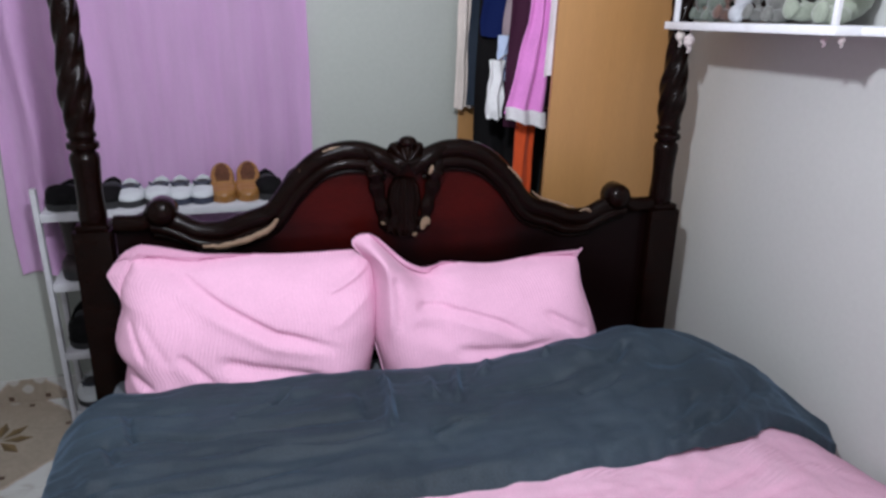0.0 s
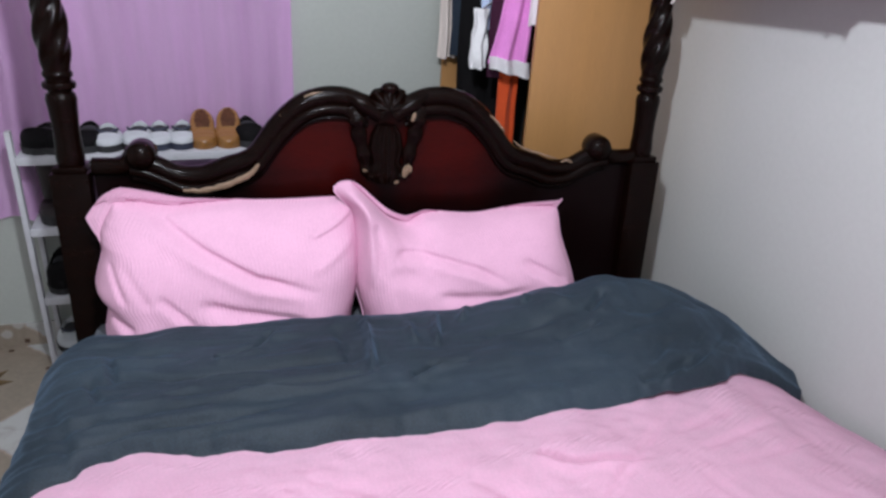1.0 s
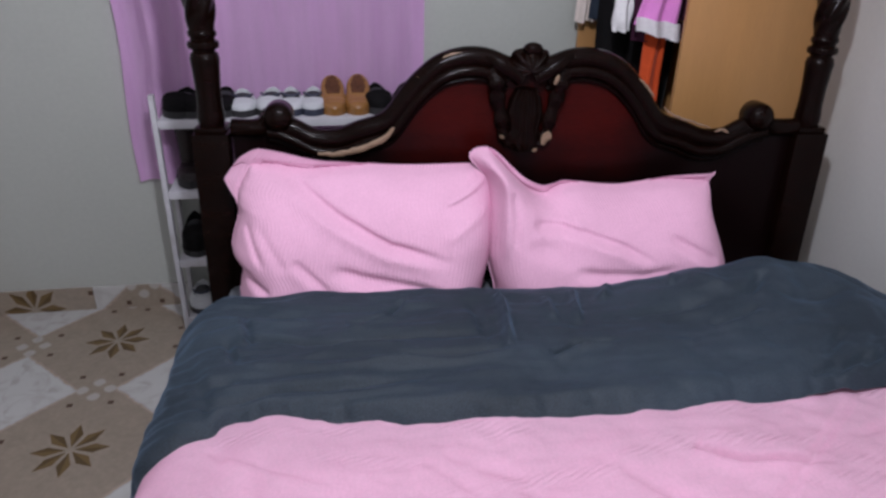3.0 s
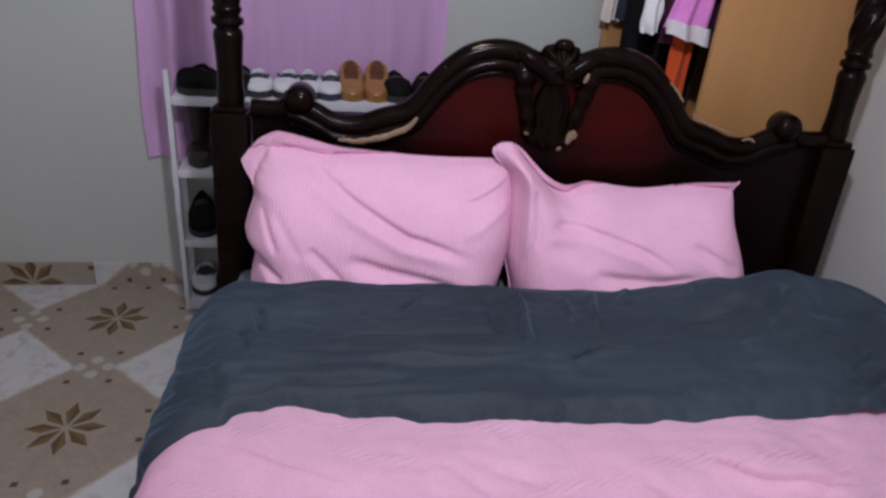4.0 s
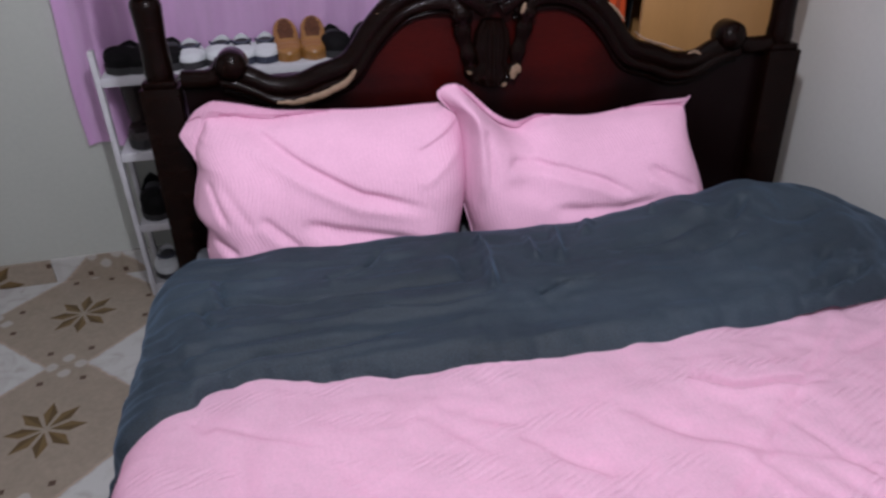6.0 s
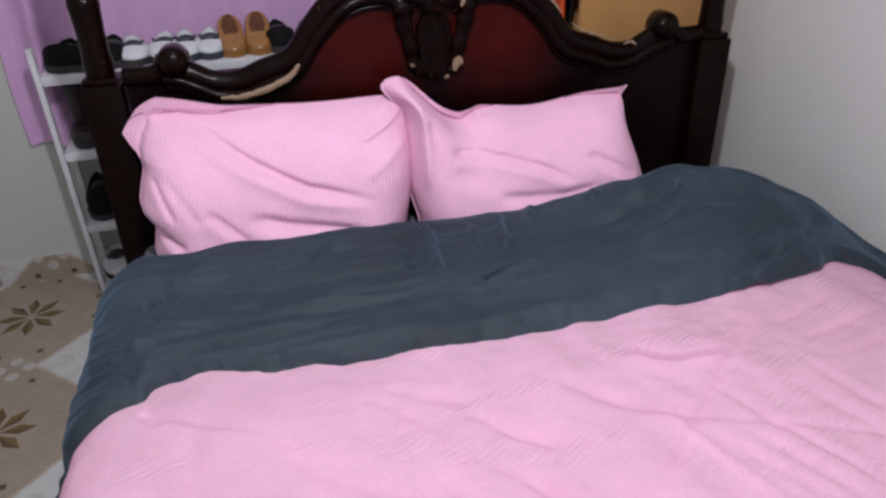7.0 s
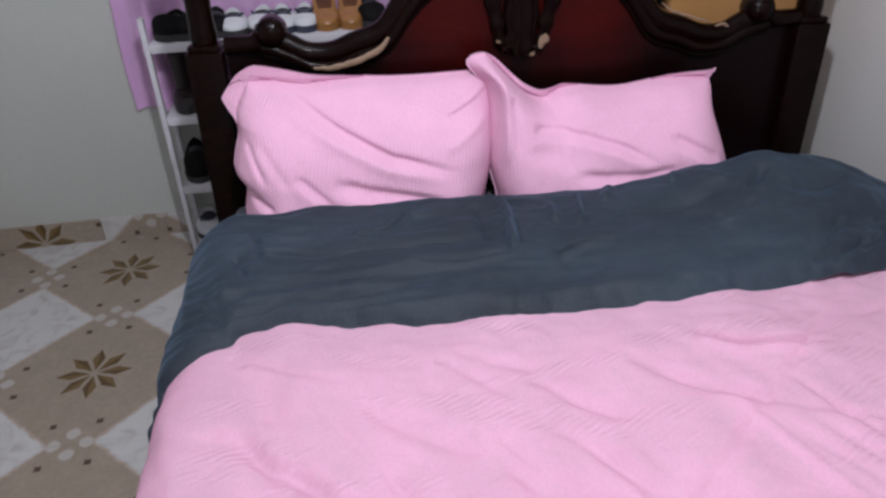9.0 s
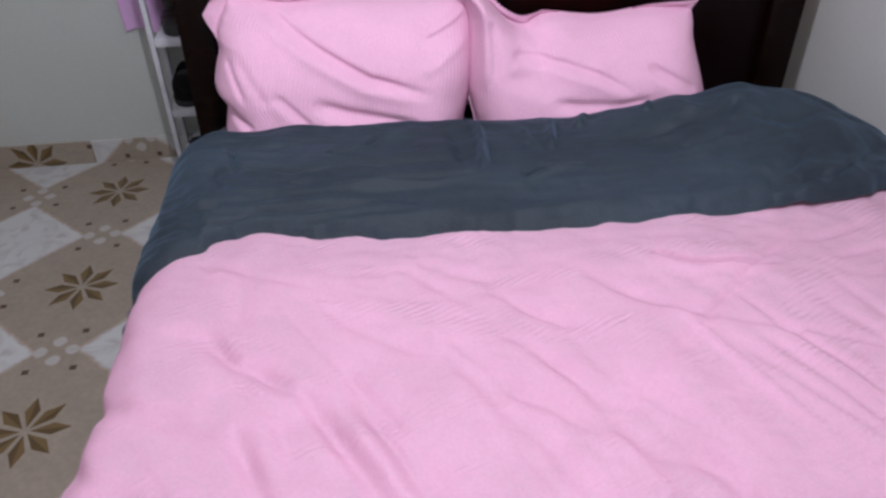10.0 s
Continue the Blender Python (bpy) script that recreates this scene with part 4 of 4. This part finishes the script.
    b = n["Principled BSDF"]
    col = b.inputs["Base Color"].links[0].from_socket

    def over(col, fac, new_col):
        k = n.new("ShaderNodeMix")
        k.data_type = "RGBA"
        l.new(fac, k.inputs["Factor"]), l.new(col, k.inputs["A"])
        if isinstance(new_col, tuple):
            k.inputs["B"].default_value = new_col
        else:
            l.new(new_col, k.inputs["B"])
        return k.outputs["Result"]
    col = over(col, corner, mr.outputs[0])
    col = over(col, op("MULTIPLY", op("GREATER_THAN", diamond, 0.355), op("LESS_THAN", diamond, 0.362)), (0.33, 0.25, 0.19, 1))
    col = over(col, petal, (0.080, 0.050, 0.018, 1))
    col = over(col, op("MULTIPLY", petal, half), (0.125, 0.080, 0.030, 1))
    col = over(col, pale, (0.36, 0.34, 0.31, 1))
    col = over(col, dark, (0.075, 0.045, 0.03, 1))
    l.new(col, b.inputs["Base Color"])
    return m


M_TILE = tile_material()
tile_meshes = {}


def tile_mesh(x0, x1, y0, y1):
    """A tile, or the cut tile that fits at a wall; alike ones share a mesh."""
    key = tuple(round(q, 4) for q in (x0, x1, y0, y1))
    if key not in tile_meshes:
        bm = cube(x0, x1, y0, y1, -0.0055, 0.0, 0.0005)
        me = bpy.data.meshes.new("tile")
        bm.to_mesh(me)
        bm.free()
        me.materials.append(M_TILE)
        tile_meshes[key] = me
    return tile_meshes[key]


for i in range(-2, 5):
    for j in range(-4, 2):
        cx, cy = -1.0 + 0.6 * i, 0.6 * j
        x0, x1 = max(-0.2996, WALL_L + 0.003 - cx), min(0.2996, WALL_X - 0.003 - cx)
        y0, y1 = max(-0.2996, WALL_B + 0.003 - cy), min(0.2996, WALL_Y - 0.003 - cy)
        if x1 - x0 < 0.02 or y1 - y0 < 0.02:
            continue
        o = new("tile", tile_mesh(x0, x1, y0, y1))
        o.location = (cx, cy, 0.0)
        o.parent = floor

# skirting: strips cut from the same tile, standing on the floor
skirt = structure("baseboard", cube(WALL_L, 0.9, WALL_Y - 0.004, WALL_Y - 0.001, 0.0, 0.099, 0), mat("skirting_mortar", (0.5, 0.47, 0.43), 0.9), "skirting of cut patterned tiles along the wall", "baseboard")


def skirt_tile(x0, x1, cx, cz):
    bm = cube(x0 - cx + 0.001, x1 - cx - 0.001, -cz, 0.1 - cz, -0.010, 0.0, 0.0012)
    me = bpy.data.meshes.new("skirting_tile")
    bm.to_mesh(me), bm.free()
    me.materials.append(M_TILE)
    o = new("skirting_tile", me)
    o.matrix_world = pose(cx, WALL_Y - 0.0145, cz, 90, 0, 0)
    o.parent = skirt


skirt_tile(-2.09, -1.66, -1.96, 0.03)
skirt_tile(-1.66, -1.14, -1.372, 0.012)
skirt_tile(-1.14, -0.62, -0.945, -0.20)
skirt_tile(-0.62, -0.02, -0.40, 0.02)
# ---- shoes ----
def rgb(name, c, rough=0.5, **k):
    return mat(name, c, rough, **k)


M_SHOE_W = rgb("white_canvas", (0.50, 0.52, 0.54), 0.6, vary=0.08, scale=20)
M_SHOE_B = rgb("black_suede", (0.005, 0.0045, 0.005), 0.8, spec=0.12, vary=0.3, scale=20)
M_SHOE_T = rgb("tan_leather", (0.25, 0.115, 0.030), 0.3, vary=0.15, scale=15, coat=0.3)
M_FUR = rgb("brown_fur_lining", (0.09, 0.032, 0.014), 0.95, vary=0.4, scale=40, bump=0.8, bump_dist=0.006)
M_SOLE_D = rgb("dark_rubber", (0.02, 0.02, 0.022), 0.7)
M_SOLE_N = rgb("navy_rubber", (0.03, 0.035, 0.06), 0.6)
M_INSIDE = rgb("dark_shoe_lining", (0.03, 0.03, 0.035), 0.9)


def foot_outline(u, width, length, side=1):
    """Half widths of a sole: u from the heel (0) to the toe (1)."""
    w = 0.36 + 0.14 * math.sin(math.pi * min(1, u * 1.05)) + 0.05 * math.sin(2 * math.pi * (u - 0.35))
    cap = math.sqrt(max(0.0, 1 - max(0.0, (u - 0.80) / 0.20) ** 2)) * math.sqrt(max(0.0, 1 - max(0.0, (0.14 - u) / 0.14) ** 2))
    return width * w * cap


def shoe_meshes(width, length, toe_h, heel_h, mouth, sole=0.02):
    """Upper, sole and lining of a low shoe; heel at y = length, toe at y = 0, so it points to the viewer."""
    up = bmesh.new()

    def height(u):
        return lerp_table([(0.0, heel_h), (0.42, heel_h * 0.85), (0.66, toe_h * 1.25), (0.82, toe_h * 1.05), (0.97, toe_h * 0.75), (1.0, toe_h * 0.5)], u)

    def f(a, v):
        u = min(1.0, max(0.0, v))
        ang = math.pi * a
        w = foot_outline(u, width, length)
        h = height(u)
        open_ = mouth[0] < u < mouth[1]
        k = 0.62 if open_ else 1.0
        x = -w * math.cos(ang)
        z = sole + (h - sole) * math.sin(ang) ** 0.42
        if open_:
            # the mouth: the top is pressed down to make an opening with a rim
            t = abs(math.cos(ang))
            if t < k:
                z = sole + (h - sole) * (0.30 + 0.25 * (t / k) ** 2)
        return (x, length * (1 - u), z)
    grid(up, 22, 40, f)
    so = bmesh.new()
    ring_t, ring_b = [], []
    n = 24
    pts = [(foot_outline(i / n, width * 1.06, length), i / n) for i in range(n + 1)]
    loop = [(w, u) for w, u in pts] + [(-w, u) for w, u in pts[-2:0:-1]]
    for w, u in loop:
        ring_t.append(so.verts.new((w, length * (1.0 - u) - 0.002 * (2 * u - 1), sole + 0.004)))
        ring_b.append(so.verts.new((w * 0.97, length * (1.0 - u), 0.0)))
    k = len(loop)
    for i in range(k):
        so.faces.new((ring_t[i], ring_t[(i + 1) % k], ring_b[(i + 1) % k], ring_b[i]))
    so.faces.new(ring_t), so.faces.new(ring_b[::-1])
    return up, so


def shoe(m, upper, sole_mat, label, width=0.095, length=0.17, toe_h=0.055, heel_h=0.085, mouth=(0.10, 0.55), extra=None, name="shoe", sole=0.02):
    t = thing(name, m, label, name.replace("_", " "), "shoes on the rack")
    up, so = shoe_meshes(width, length, toe_h, heel_h, mouth, sole)
    top = part("upper", up, upper, t)
    part("sole", so, sole_mat, t)
    if mouth[0] < 0.5 and extra != "fur":
        part("lining", ball(bmesh.new(), (0, length * 0.66, sole + (heel_h - sole) * 0.62), 0.5, (width * 0.62, length * 0.46, heel_h * 0.34), 16), M_INSIDE, top, "dark opening")
    if extra == "fur":
        ring = [(math.cos(2 * math.pi * i / 36) * width * 0.36, length * 0.66 + math.sin(2 * math.pi * i / 36) * 0.045, heel_h * 0.76 + 0.034 * math.sin(2 * math.pi * i / 36)) for i in range(37)]
        part("collar", sweep(bmesh.new(), ring, 0.011, 8), upper, top, "tan leather collar")
        bm = bmesh.new()
        for i in range(90):
            a, q = 2.4 * i, math.sqrt(i / 90)
            ball(bm, (math.cos(a) * q * width * 0.30, length * 0.66 + math.sin(a) * q * 0.04, heel_h * (0.70 + 0.06 * q) + 0.034 * math.sin(a) * q), 0.010, (1, 1, 1.2), 6)
        part("fur_lining", bm, M_FUR, top, "fluffy brown lining")
    if extra == "strap":
        part("strap", sweep(bmesh.new(), smooth_curve([(-width * 0.36, length * 0.60, heel_h * 0.86), (-width * 0.25, length * 0.48, heel_h * 0.84), (0, length * 0.43, heel_h * 0.80), (width * 0.25, length * 0.48, heel_h * 0.84), (width * 0.36, length * 0.60, heel_h * 0.86)], 16), 0.0045, 8), M_SOLE_N, top, "dark trim strap")
    if extra == "laces":
        bm = bmesh.new()
        for i in range(4):
            y = length * (0.40 + 0.07 * i)
            sweep(bm, smooth_curve([(-0.018, y, toe_h * (1.10 + 0.12 * i)), (0, y - 0.003, toe_h * (1.22 + 0.12 * i)), (0.018, y + 0.004, toe_h * (1.10 + 0.12 * i))], 8), 0.003, 6)
        part("laces", bm, M_SHOE_W, top)
    return t


def on_rack(x, z, turn=0.0, y=0.672):
    return pose(x, y, z + 0.0005, 0, 0, turn)


TOPZ, MIDZ, LOWZ, BOTZ = 0.842, 0.580, 0.303, 0.05
shoe(on_rack(-0.455, TOPZ, 4), M_SHOE_W, M_SOLE_D, "white canvas sneaker on the top of the shoe rack", extra="strap", heel_h=0.070, toe_h=0.046, length=0.15, mouth=(0.08, 0.58))
shoe(on_rack(-0.370, TOPZ, -6), M_SHOE_W, M_SOLE_D, "white canvas sneaker tilted against its pair", extra="strap", heel_h=0.074, toe_h=0.050, length=0.15, mouth=(0.08, 0.58))
shoe(on_rack(-0.287, TOPZ, 2), M_SHOE_W, M_SOLE_N, "white slip-on shoe with navy sole on the rack", width=0.088, mouth=(0.08, 0.60), heel_h=0.074, toe_h=0.044, length=0.15, extra="strap")
shoe(on_rack(-0.215, TOPZ, -2), M_SHOE_W, M_SOLE_N, "white slip-on shoe with navy sole on the rack", width=0.088, mouth=(0.08, 0.60), heel_h=0.074, toe_h=0.044, length=0.15, extra="strap")
shoe(on_rack(-0.135, TOPZ, 3), M_SHOE_T, M_SHOE_T, "tan leather moccasin with a fluffy brown lining", width=0.088, heel_h=0.092, toe_h=0.044, length=0.15, extra="fur", name="moccasin")
shoe(on_rack(-0.053, TOPZ, -3), M_SHOE_T, M_SHOE_T, "tan leather moccasin with a fluffy brown lining", width=0.088, heel_h=0.096, toe_h=0.044, length=0.15, extra="fur", name="moccasin")
shoe(on_rack(0.030, TOPZ, 5), M_SHOE_B, M_SOLE_D, "black suede shoe on top of the rack", heel_h=0.085, toe_h=0.065, length=0.15)
shoe(on_rack(0.122, TOPZ, -4), M_SHOE_B, M_SOLE_D, "black suede shoe on top of the rack", heel_h=0.085, toe_h=0.065, length=0.15)
shoe(on_rack(-0.525, TOPZ, 0), M_SHOE_B, M_SOLE_D, "black shoe behind the bed post", heel_h=0.075, toe_h=0.055)
shoe(on_rack(-0.600, TOPZ, 20), M_SHOE_B, M_SOLE_D, "black fluffy slipper heaped on the rack", heel_h=0.072, toe_h=0.062, width=0.11, length=0.15)
shoe(on_rack(-0.685, TOPZ, -12), M_SHOE_B, M_SOLE_D, "black fluffy slipper heaped on the rack", heel_h=0.078, toe_h=0.068, width=0.115, length=0.15)


def boot(m, upper, label):
    t = thing("ankle_boot", m, label, "boot", "shoes on the rack")
    up, so = shoe_meshes(0.085, 0.17, 0.055, 0.08, (2, 3), 0.03)
    part("upper", up, upper, t)
    part("sole", so, M_SOLE_D, t)
    part("shaft", lathe(bmesh.new(), [(0.030, 0.05), (0.034, 0.08), (0.036, 0.13), (0.040, 0.18), (0.041, 0.195), (0.034, 0.195), (0.032, 0.12)], 20, at=(0, 0.125)), upper, t)
    return t


M_BOOT = rgb("dark_brown_leather", (0.011, 0.006, 0.006), 0.4, vary=0.3, scale=20)
for x, a in ((-0.665, 6), (-0.575, -4), (-0.48, 3), (-0.39, -3)):
    boot(on_rack(x, MIDZ, a), M_BOOT if x < -0.6 else M_SHOE_B, "dark leather ankle boot standing on the shoe rack")
for x, a in ((-0.675, 8), (-0.585, -5), (-0.49, 4), (-0.40, 0)):
    shoe(on_rack(x, LOWZ, a), M_SHOE_B, M_SOLE_D, "black shoe on a lower shelf of the rack", heel_h=0.125, toe_h=0.085, width=0.10)
shoe(on_rack(-0.690, BOTZ, 5), M_SHOE_W, M_SOLE_D, "worn white shoe on the lowest shelf", heel_h=0.07, toe_h=0.04, extra="strap")
for x in (-0.60, -0.51, -0.42):
    shoe(on_rack(x, BOTZ, 3), M_SHOE_B, M_SOLE_D, "black shoe on the lowest shelf of the rack", heel_h=0.09, toe_h=0.06)


# ---- clothes in the wardrobe ----
def garment(name, label, y, left, right, bottom, color, top=1.80, seed=1.0, folds=3.0, thick=0.012, hem=None, flare=0.0, sheen=0.1, taper=0.0):
    """A hanging piece of cloth, its left and right edge given at the bottom; it gathers towards a hanger."""
    t = thing(name, pose(0, y, 0), label, name.replace("_", " "), "clothes in the wardrobe")
    bm = bmesh.new()
    w = right - left
    nz = 36

    def f(front):
        def g(u, v):
            z = bottom + (top - bottom) * v + 0.012 * wrinkle(u * 2, 0, seed + 9, 1.5) * (1 - v)
            x = left + flare * v + w * u + (1 - u) * taper * w * min(1.0, v / 0.5) + 0.010 * wrinkle(v * 3, u, seed, 1.0)
            y0 = 0.012 * math.sin(folds * 2 * math.pi * u + 2 * wrinkle(u, v * 2, seed + 2, 1)) * (1 - 0.5 * v) + 0.010 * wrinkle(u * 3, v * 4, seed + 4, 1)
            e = min(u, 1 - u)
            th = thick * math.sqrt(min(1.0, e / 0.12))
            return (x, y0 - th if front else y0 + th, z)
        return g
    grid(bm, 40, nz, f(True))
    grid(bm, 40, nz, f(False))
    bmesh.ops.remove_doubles(bm, verts=bm.verts[:], dist=0.0005)
    m = mat(name + "_cloth", color, 0.85, spec=0.15, vary=0.14, scale=10, fine=200, bump=0.25, sheen=sheen)
    part("cloth", bm, m, t)
    if hem:
        b2 = bmesh.new()

        def h(u, v):
            z = bottom - 0.015 + 0.040 * v - (0.035 - 0.015 * v) * u + 0.012 * wrinkle(u * 2, 0, seed + 9, 1.5)
            y0 = 0.012 * math.sin(folds * 2 * math.pi * u + 2 * wrinkle(u, 0, seed + 2, 1)) + 0.010 * wrinkle(u * 3, 0, seed + 4, 1)
            return (left - 0.002 + (w + 0.004) * u, y0 - thick - 0.004 - 0.012 * (1 - v), z)
        grid(b2, 30, 6, h)
        bmesh.ops.solidify(b2, geom=b2.faces[:], thickness=0.004)
        part("hem", b2, mat(name + "_hem", hem, 0.85, vary=0.08, scale=20), t, "white hem")
    part("hanger", sweep(bmesh.new(), smooth_curve([(left + flare + 0.02, 0, top - 0.01), (left + flare + 0.10, 0, top + 0.03), (1.085, 0, top + 0.045), (1.085, 0.012, 1.87)], 20), 0.004, 6), M_METAL, t)
    return t


garment("cream_shirt", "cream shirt hanging at the far end of the wardrobe", 0.775, 0.758, 0.862, 1.155, (0.62, 0.55, 0.50), flare=0.01, seed=3)
garment("dark_jacket", "black and grey jacket hanging in the wardrobe", 0.735, 0.795, 1.05, 1.17, (0.020, 0.028, 0.042), seed=5)
garment("navy_shirt", "navy blue shirt hanging in the wardrobe", 0.650, 0.815, 1.10, 1.44, (0.004, 0.011, 0.070), seed=7)
garment("black_trousers", "long black trousers hanging in the wardrobe", 0.690, 0.815, 1.12, 0.55, (0.005, 0.0045, 0.005), seed=8)
garment("mauve_blouse", "greyish mauve blouse hanging in the wardrobe", 0.585, 0.872, 1.10, 1.42, (0.32, 0.25, 0.27), seed=11, flare=0.03)
garment("light_blue_shirt", "light blue shirt hanging in the wardrobe", 0.545, 0.842, 0.925, 1.295, (0.48, 0.56, 0.74), top=1.45, seed=12)
garment("white_towel", "small white cloth hanging among the clothes", 0.495, 0.795, 0.855, 1.165, (0.72, 0.72, 0.72), top=1.37, seed=14, folds=1.5)
garment("plum_skirt", "dark plum skirt hanging in the wardrobe", 0.465, 0.850, 1.10, 1.14, (0.045, 0.012, 0.03), seed=15)
garment("orange_cloth", "orange-red cloth hanging low in the wardrobe", 0.445, 0.893, 0.968, 0.52, (0.55, 0.075, 0.02), top=1.18, seed=17, folds=1.5)
garment("pink_dress", "orchid pink dress with a white hem hanging in front", 0.375, 0.814, 0.962, 1.205, (0.62, 0.22, 0.54), seed=19, hem=(0.86, 0.85, 0.86), flare=0.01, folds=2, taper=0.42)
garment("white_blouse", "white blouse hanging next to the wardrobe side", 0.345, 0.940, 1.10, 1.33, (0.72, 0.66, 0.70), seed=21, flare=0.01)


# ---- stuffed toys on the wall shelf: each one plain shape ----
def toy(name, at, color, blobs, label):
    t = bmesh.new()
    for c, r, sc in blobs:
        ball(t, c, r, sc, 18)
    for v in t.verts:
        v.co += 0.005 * Vector((wrinkle(v.co.y * 40, v.co.z * 40, 1), wrinkle(v.co.x * 40, v.co.z * 40, 2), wrinkle(v.co.x * 40, v.co.y * 40, 3)))
    ob = finish(name, t, mat(name + "_plush", color, 0.95, vary=0.25, scale=30, fine=300, bump=0.6, sheen=0.4, bump_dist=0.004))
    ob.location = at
    fuse = ob.modifiers.new("fuse", "REMESH")
    fuse.mode, fuse.voxel_size, fuse.use_smooth_shade = "VOXEL", 0.005, True
    return tagged(ob, label, "stuffed toy", "stuffed toys on the shelf")


SZ = SHELF_Z + 0.0225
SIT = [((0.035, 0, 0.065), 0.058, (0.85, 0.95, 1.08)), ((0.03, 0, 0.155), 0.052, (0.95, 1.05, 0.95)), ((-0.012, 0.042, 0.020), 0.018, (2.2, 1, 1)), ((-0.018, -0.036, 0.019), 0.018, (2.1, 1, 1)), ((-0.048, 0.043, 0.026), 0.017, (0.7, 1, 1.25)), ((-0.052, -0.037, 0.025), 0.017, (0.7, 1, 1.25)), ((-0.012, 0.055, 0.075), 0.016, (1, 1, 2.2)), ((-0.005, -0.058, 0.08), 0.016, (1, 1, 2.1)), ((0.03, 0.04, 0.205), 0.018, (0.6, 1, 1)), ((0.03, -0.04, 0.205), 0.018, (0.6, 1, 1)), ((-0.02, 0, 0.145), 0.022, (0.8, 1, 0.8))]


def grown(k):
    return [(tuple(k * q for q in c), r * k, s) for c, r, s in SIT]


SHELF_SIT = lambda y: SZ - 0.012 + math.tan(radians(3.3)) * (0.07 - y) - 0.010
toy("stuffed_toy", (1.300, -0.015, SHELF_SIT(-0.015)), (0.13, 0.15, 0.125), grown(0.85), "small grey-green stuffed toy sitting on the white shelf")
toy("stuffed_toy", (1.315, -0.125, SHELF_SIT(-0.125)), (0.13, 0.075, 0.06), SIT, "brown stuffed toy sitting on the white shelf")
toy("stuffed_toy", (1.255, -0.185, SHELF_SIT(-0.185)), (0.42, 0.43, 0.46), [((0, 0, 0.024), 0.023, (1, 1, 1.05)), ((0.016, 0.0, 0.058), 0.024, (1, 1, 1)), ((0.01, 0.016, 0.085), 0.009, (1, 1, 1.3)), ((0.01, -0.016, 0.085), 0.009, (1, 1, 1.3))], "small white stuffed toy squeezed between bigger ones")
toy("stuffed_toy", (1.305, -0.265, SHELF_SIT(-0.265)), (0.15, 0.15, 0.14), SIT, "dark grey stuffed toy with round feet on the shelf")
toy("stuffed_toy", (1.330, -0.420, SHELF_SIT(-0.420)), (0.27, 0.30, 0.24), grown(1.3), "large pale green stuffed toy on the white shelf")
toy("stuffed_toy", (1.375, -0.735, SHELF_SIT(-0.735) + 0.008), (0.17, 0.125, 0.018), grown(1.5)[:2] + [((0.0, 0.09, 0.05), 0.05, (1, 1, 1)), ((0.0, -0.09, 0.05), 0.05, (1, 1, 1))], "olive yellow stuffed toy on the narrow shelf board")


# small plush ornaments that dangle from the edge of the shelf board
def ornament(y, x, drop, size, color, label):
    top = SHELF_Z - 0.022 + math.tan(radians(3.3)) * (0.07 - y)
    o = thing("hanging_ornament", pose(x, y, top), label, "ornament", "ornaments under the shelf")
    m = mat("ornament_plush", color, 0.95, vary=0.2, scale=40, bump=0.5, sheen=0.3)
    part("loop", sweep(bmesh.new(), [(0, 0, 0.0), (0.002, 0, -drop)], 0.002, 6), m, o)
    bm = ball(bmesh.new(), (0, 0, -drop - 0.9 * size), size, (1, 1, 1.1), 16)
    for v in bm.verts:
        v.co += 0.25 * size * Vector((wrinkle(v.co.y * 90, v.co.z * 90, 1), wrinkle(v.co.x * 90, v.co.z * 90, 2), wrinkle(v.co.x * 90, v.co.y * 90, 3)))
    part("pompom", bm, m, o)
    z = -drop - 1.7 * size
    part("tail", sweep(bmesh.new(), smooth_curve([(0, 0, z), (0.003, -0.003, z - 0.7 * size), (0.0, 0.001, z - 1.4 * size)], 8), lambda u: size * (0.5 - 0.3 * u), 8), m, o)


ornament(0.012, 1.222, 0.006, 0.014, (0.55, 0.50, 0.46), "cream plush pompom hanging under the shelf")
ornament(-0.030, 1.225, 0.016, 0.016, (0.56, 0.49, 0.48), "pale pink plush pompom hanging under the shelf")
ornament(-0.525, 1.235, 0.002, 0.008, (0.42, 0.34, 0.36), "dusky pink plush pompom hanging under the shelf")
ornament(-0.575, 1.235, 0.002, 0.008, (0.42, 0.36, 0.36), "cream plush pompom hanging under the shelf")
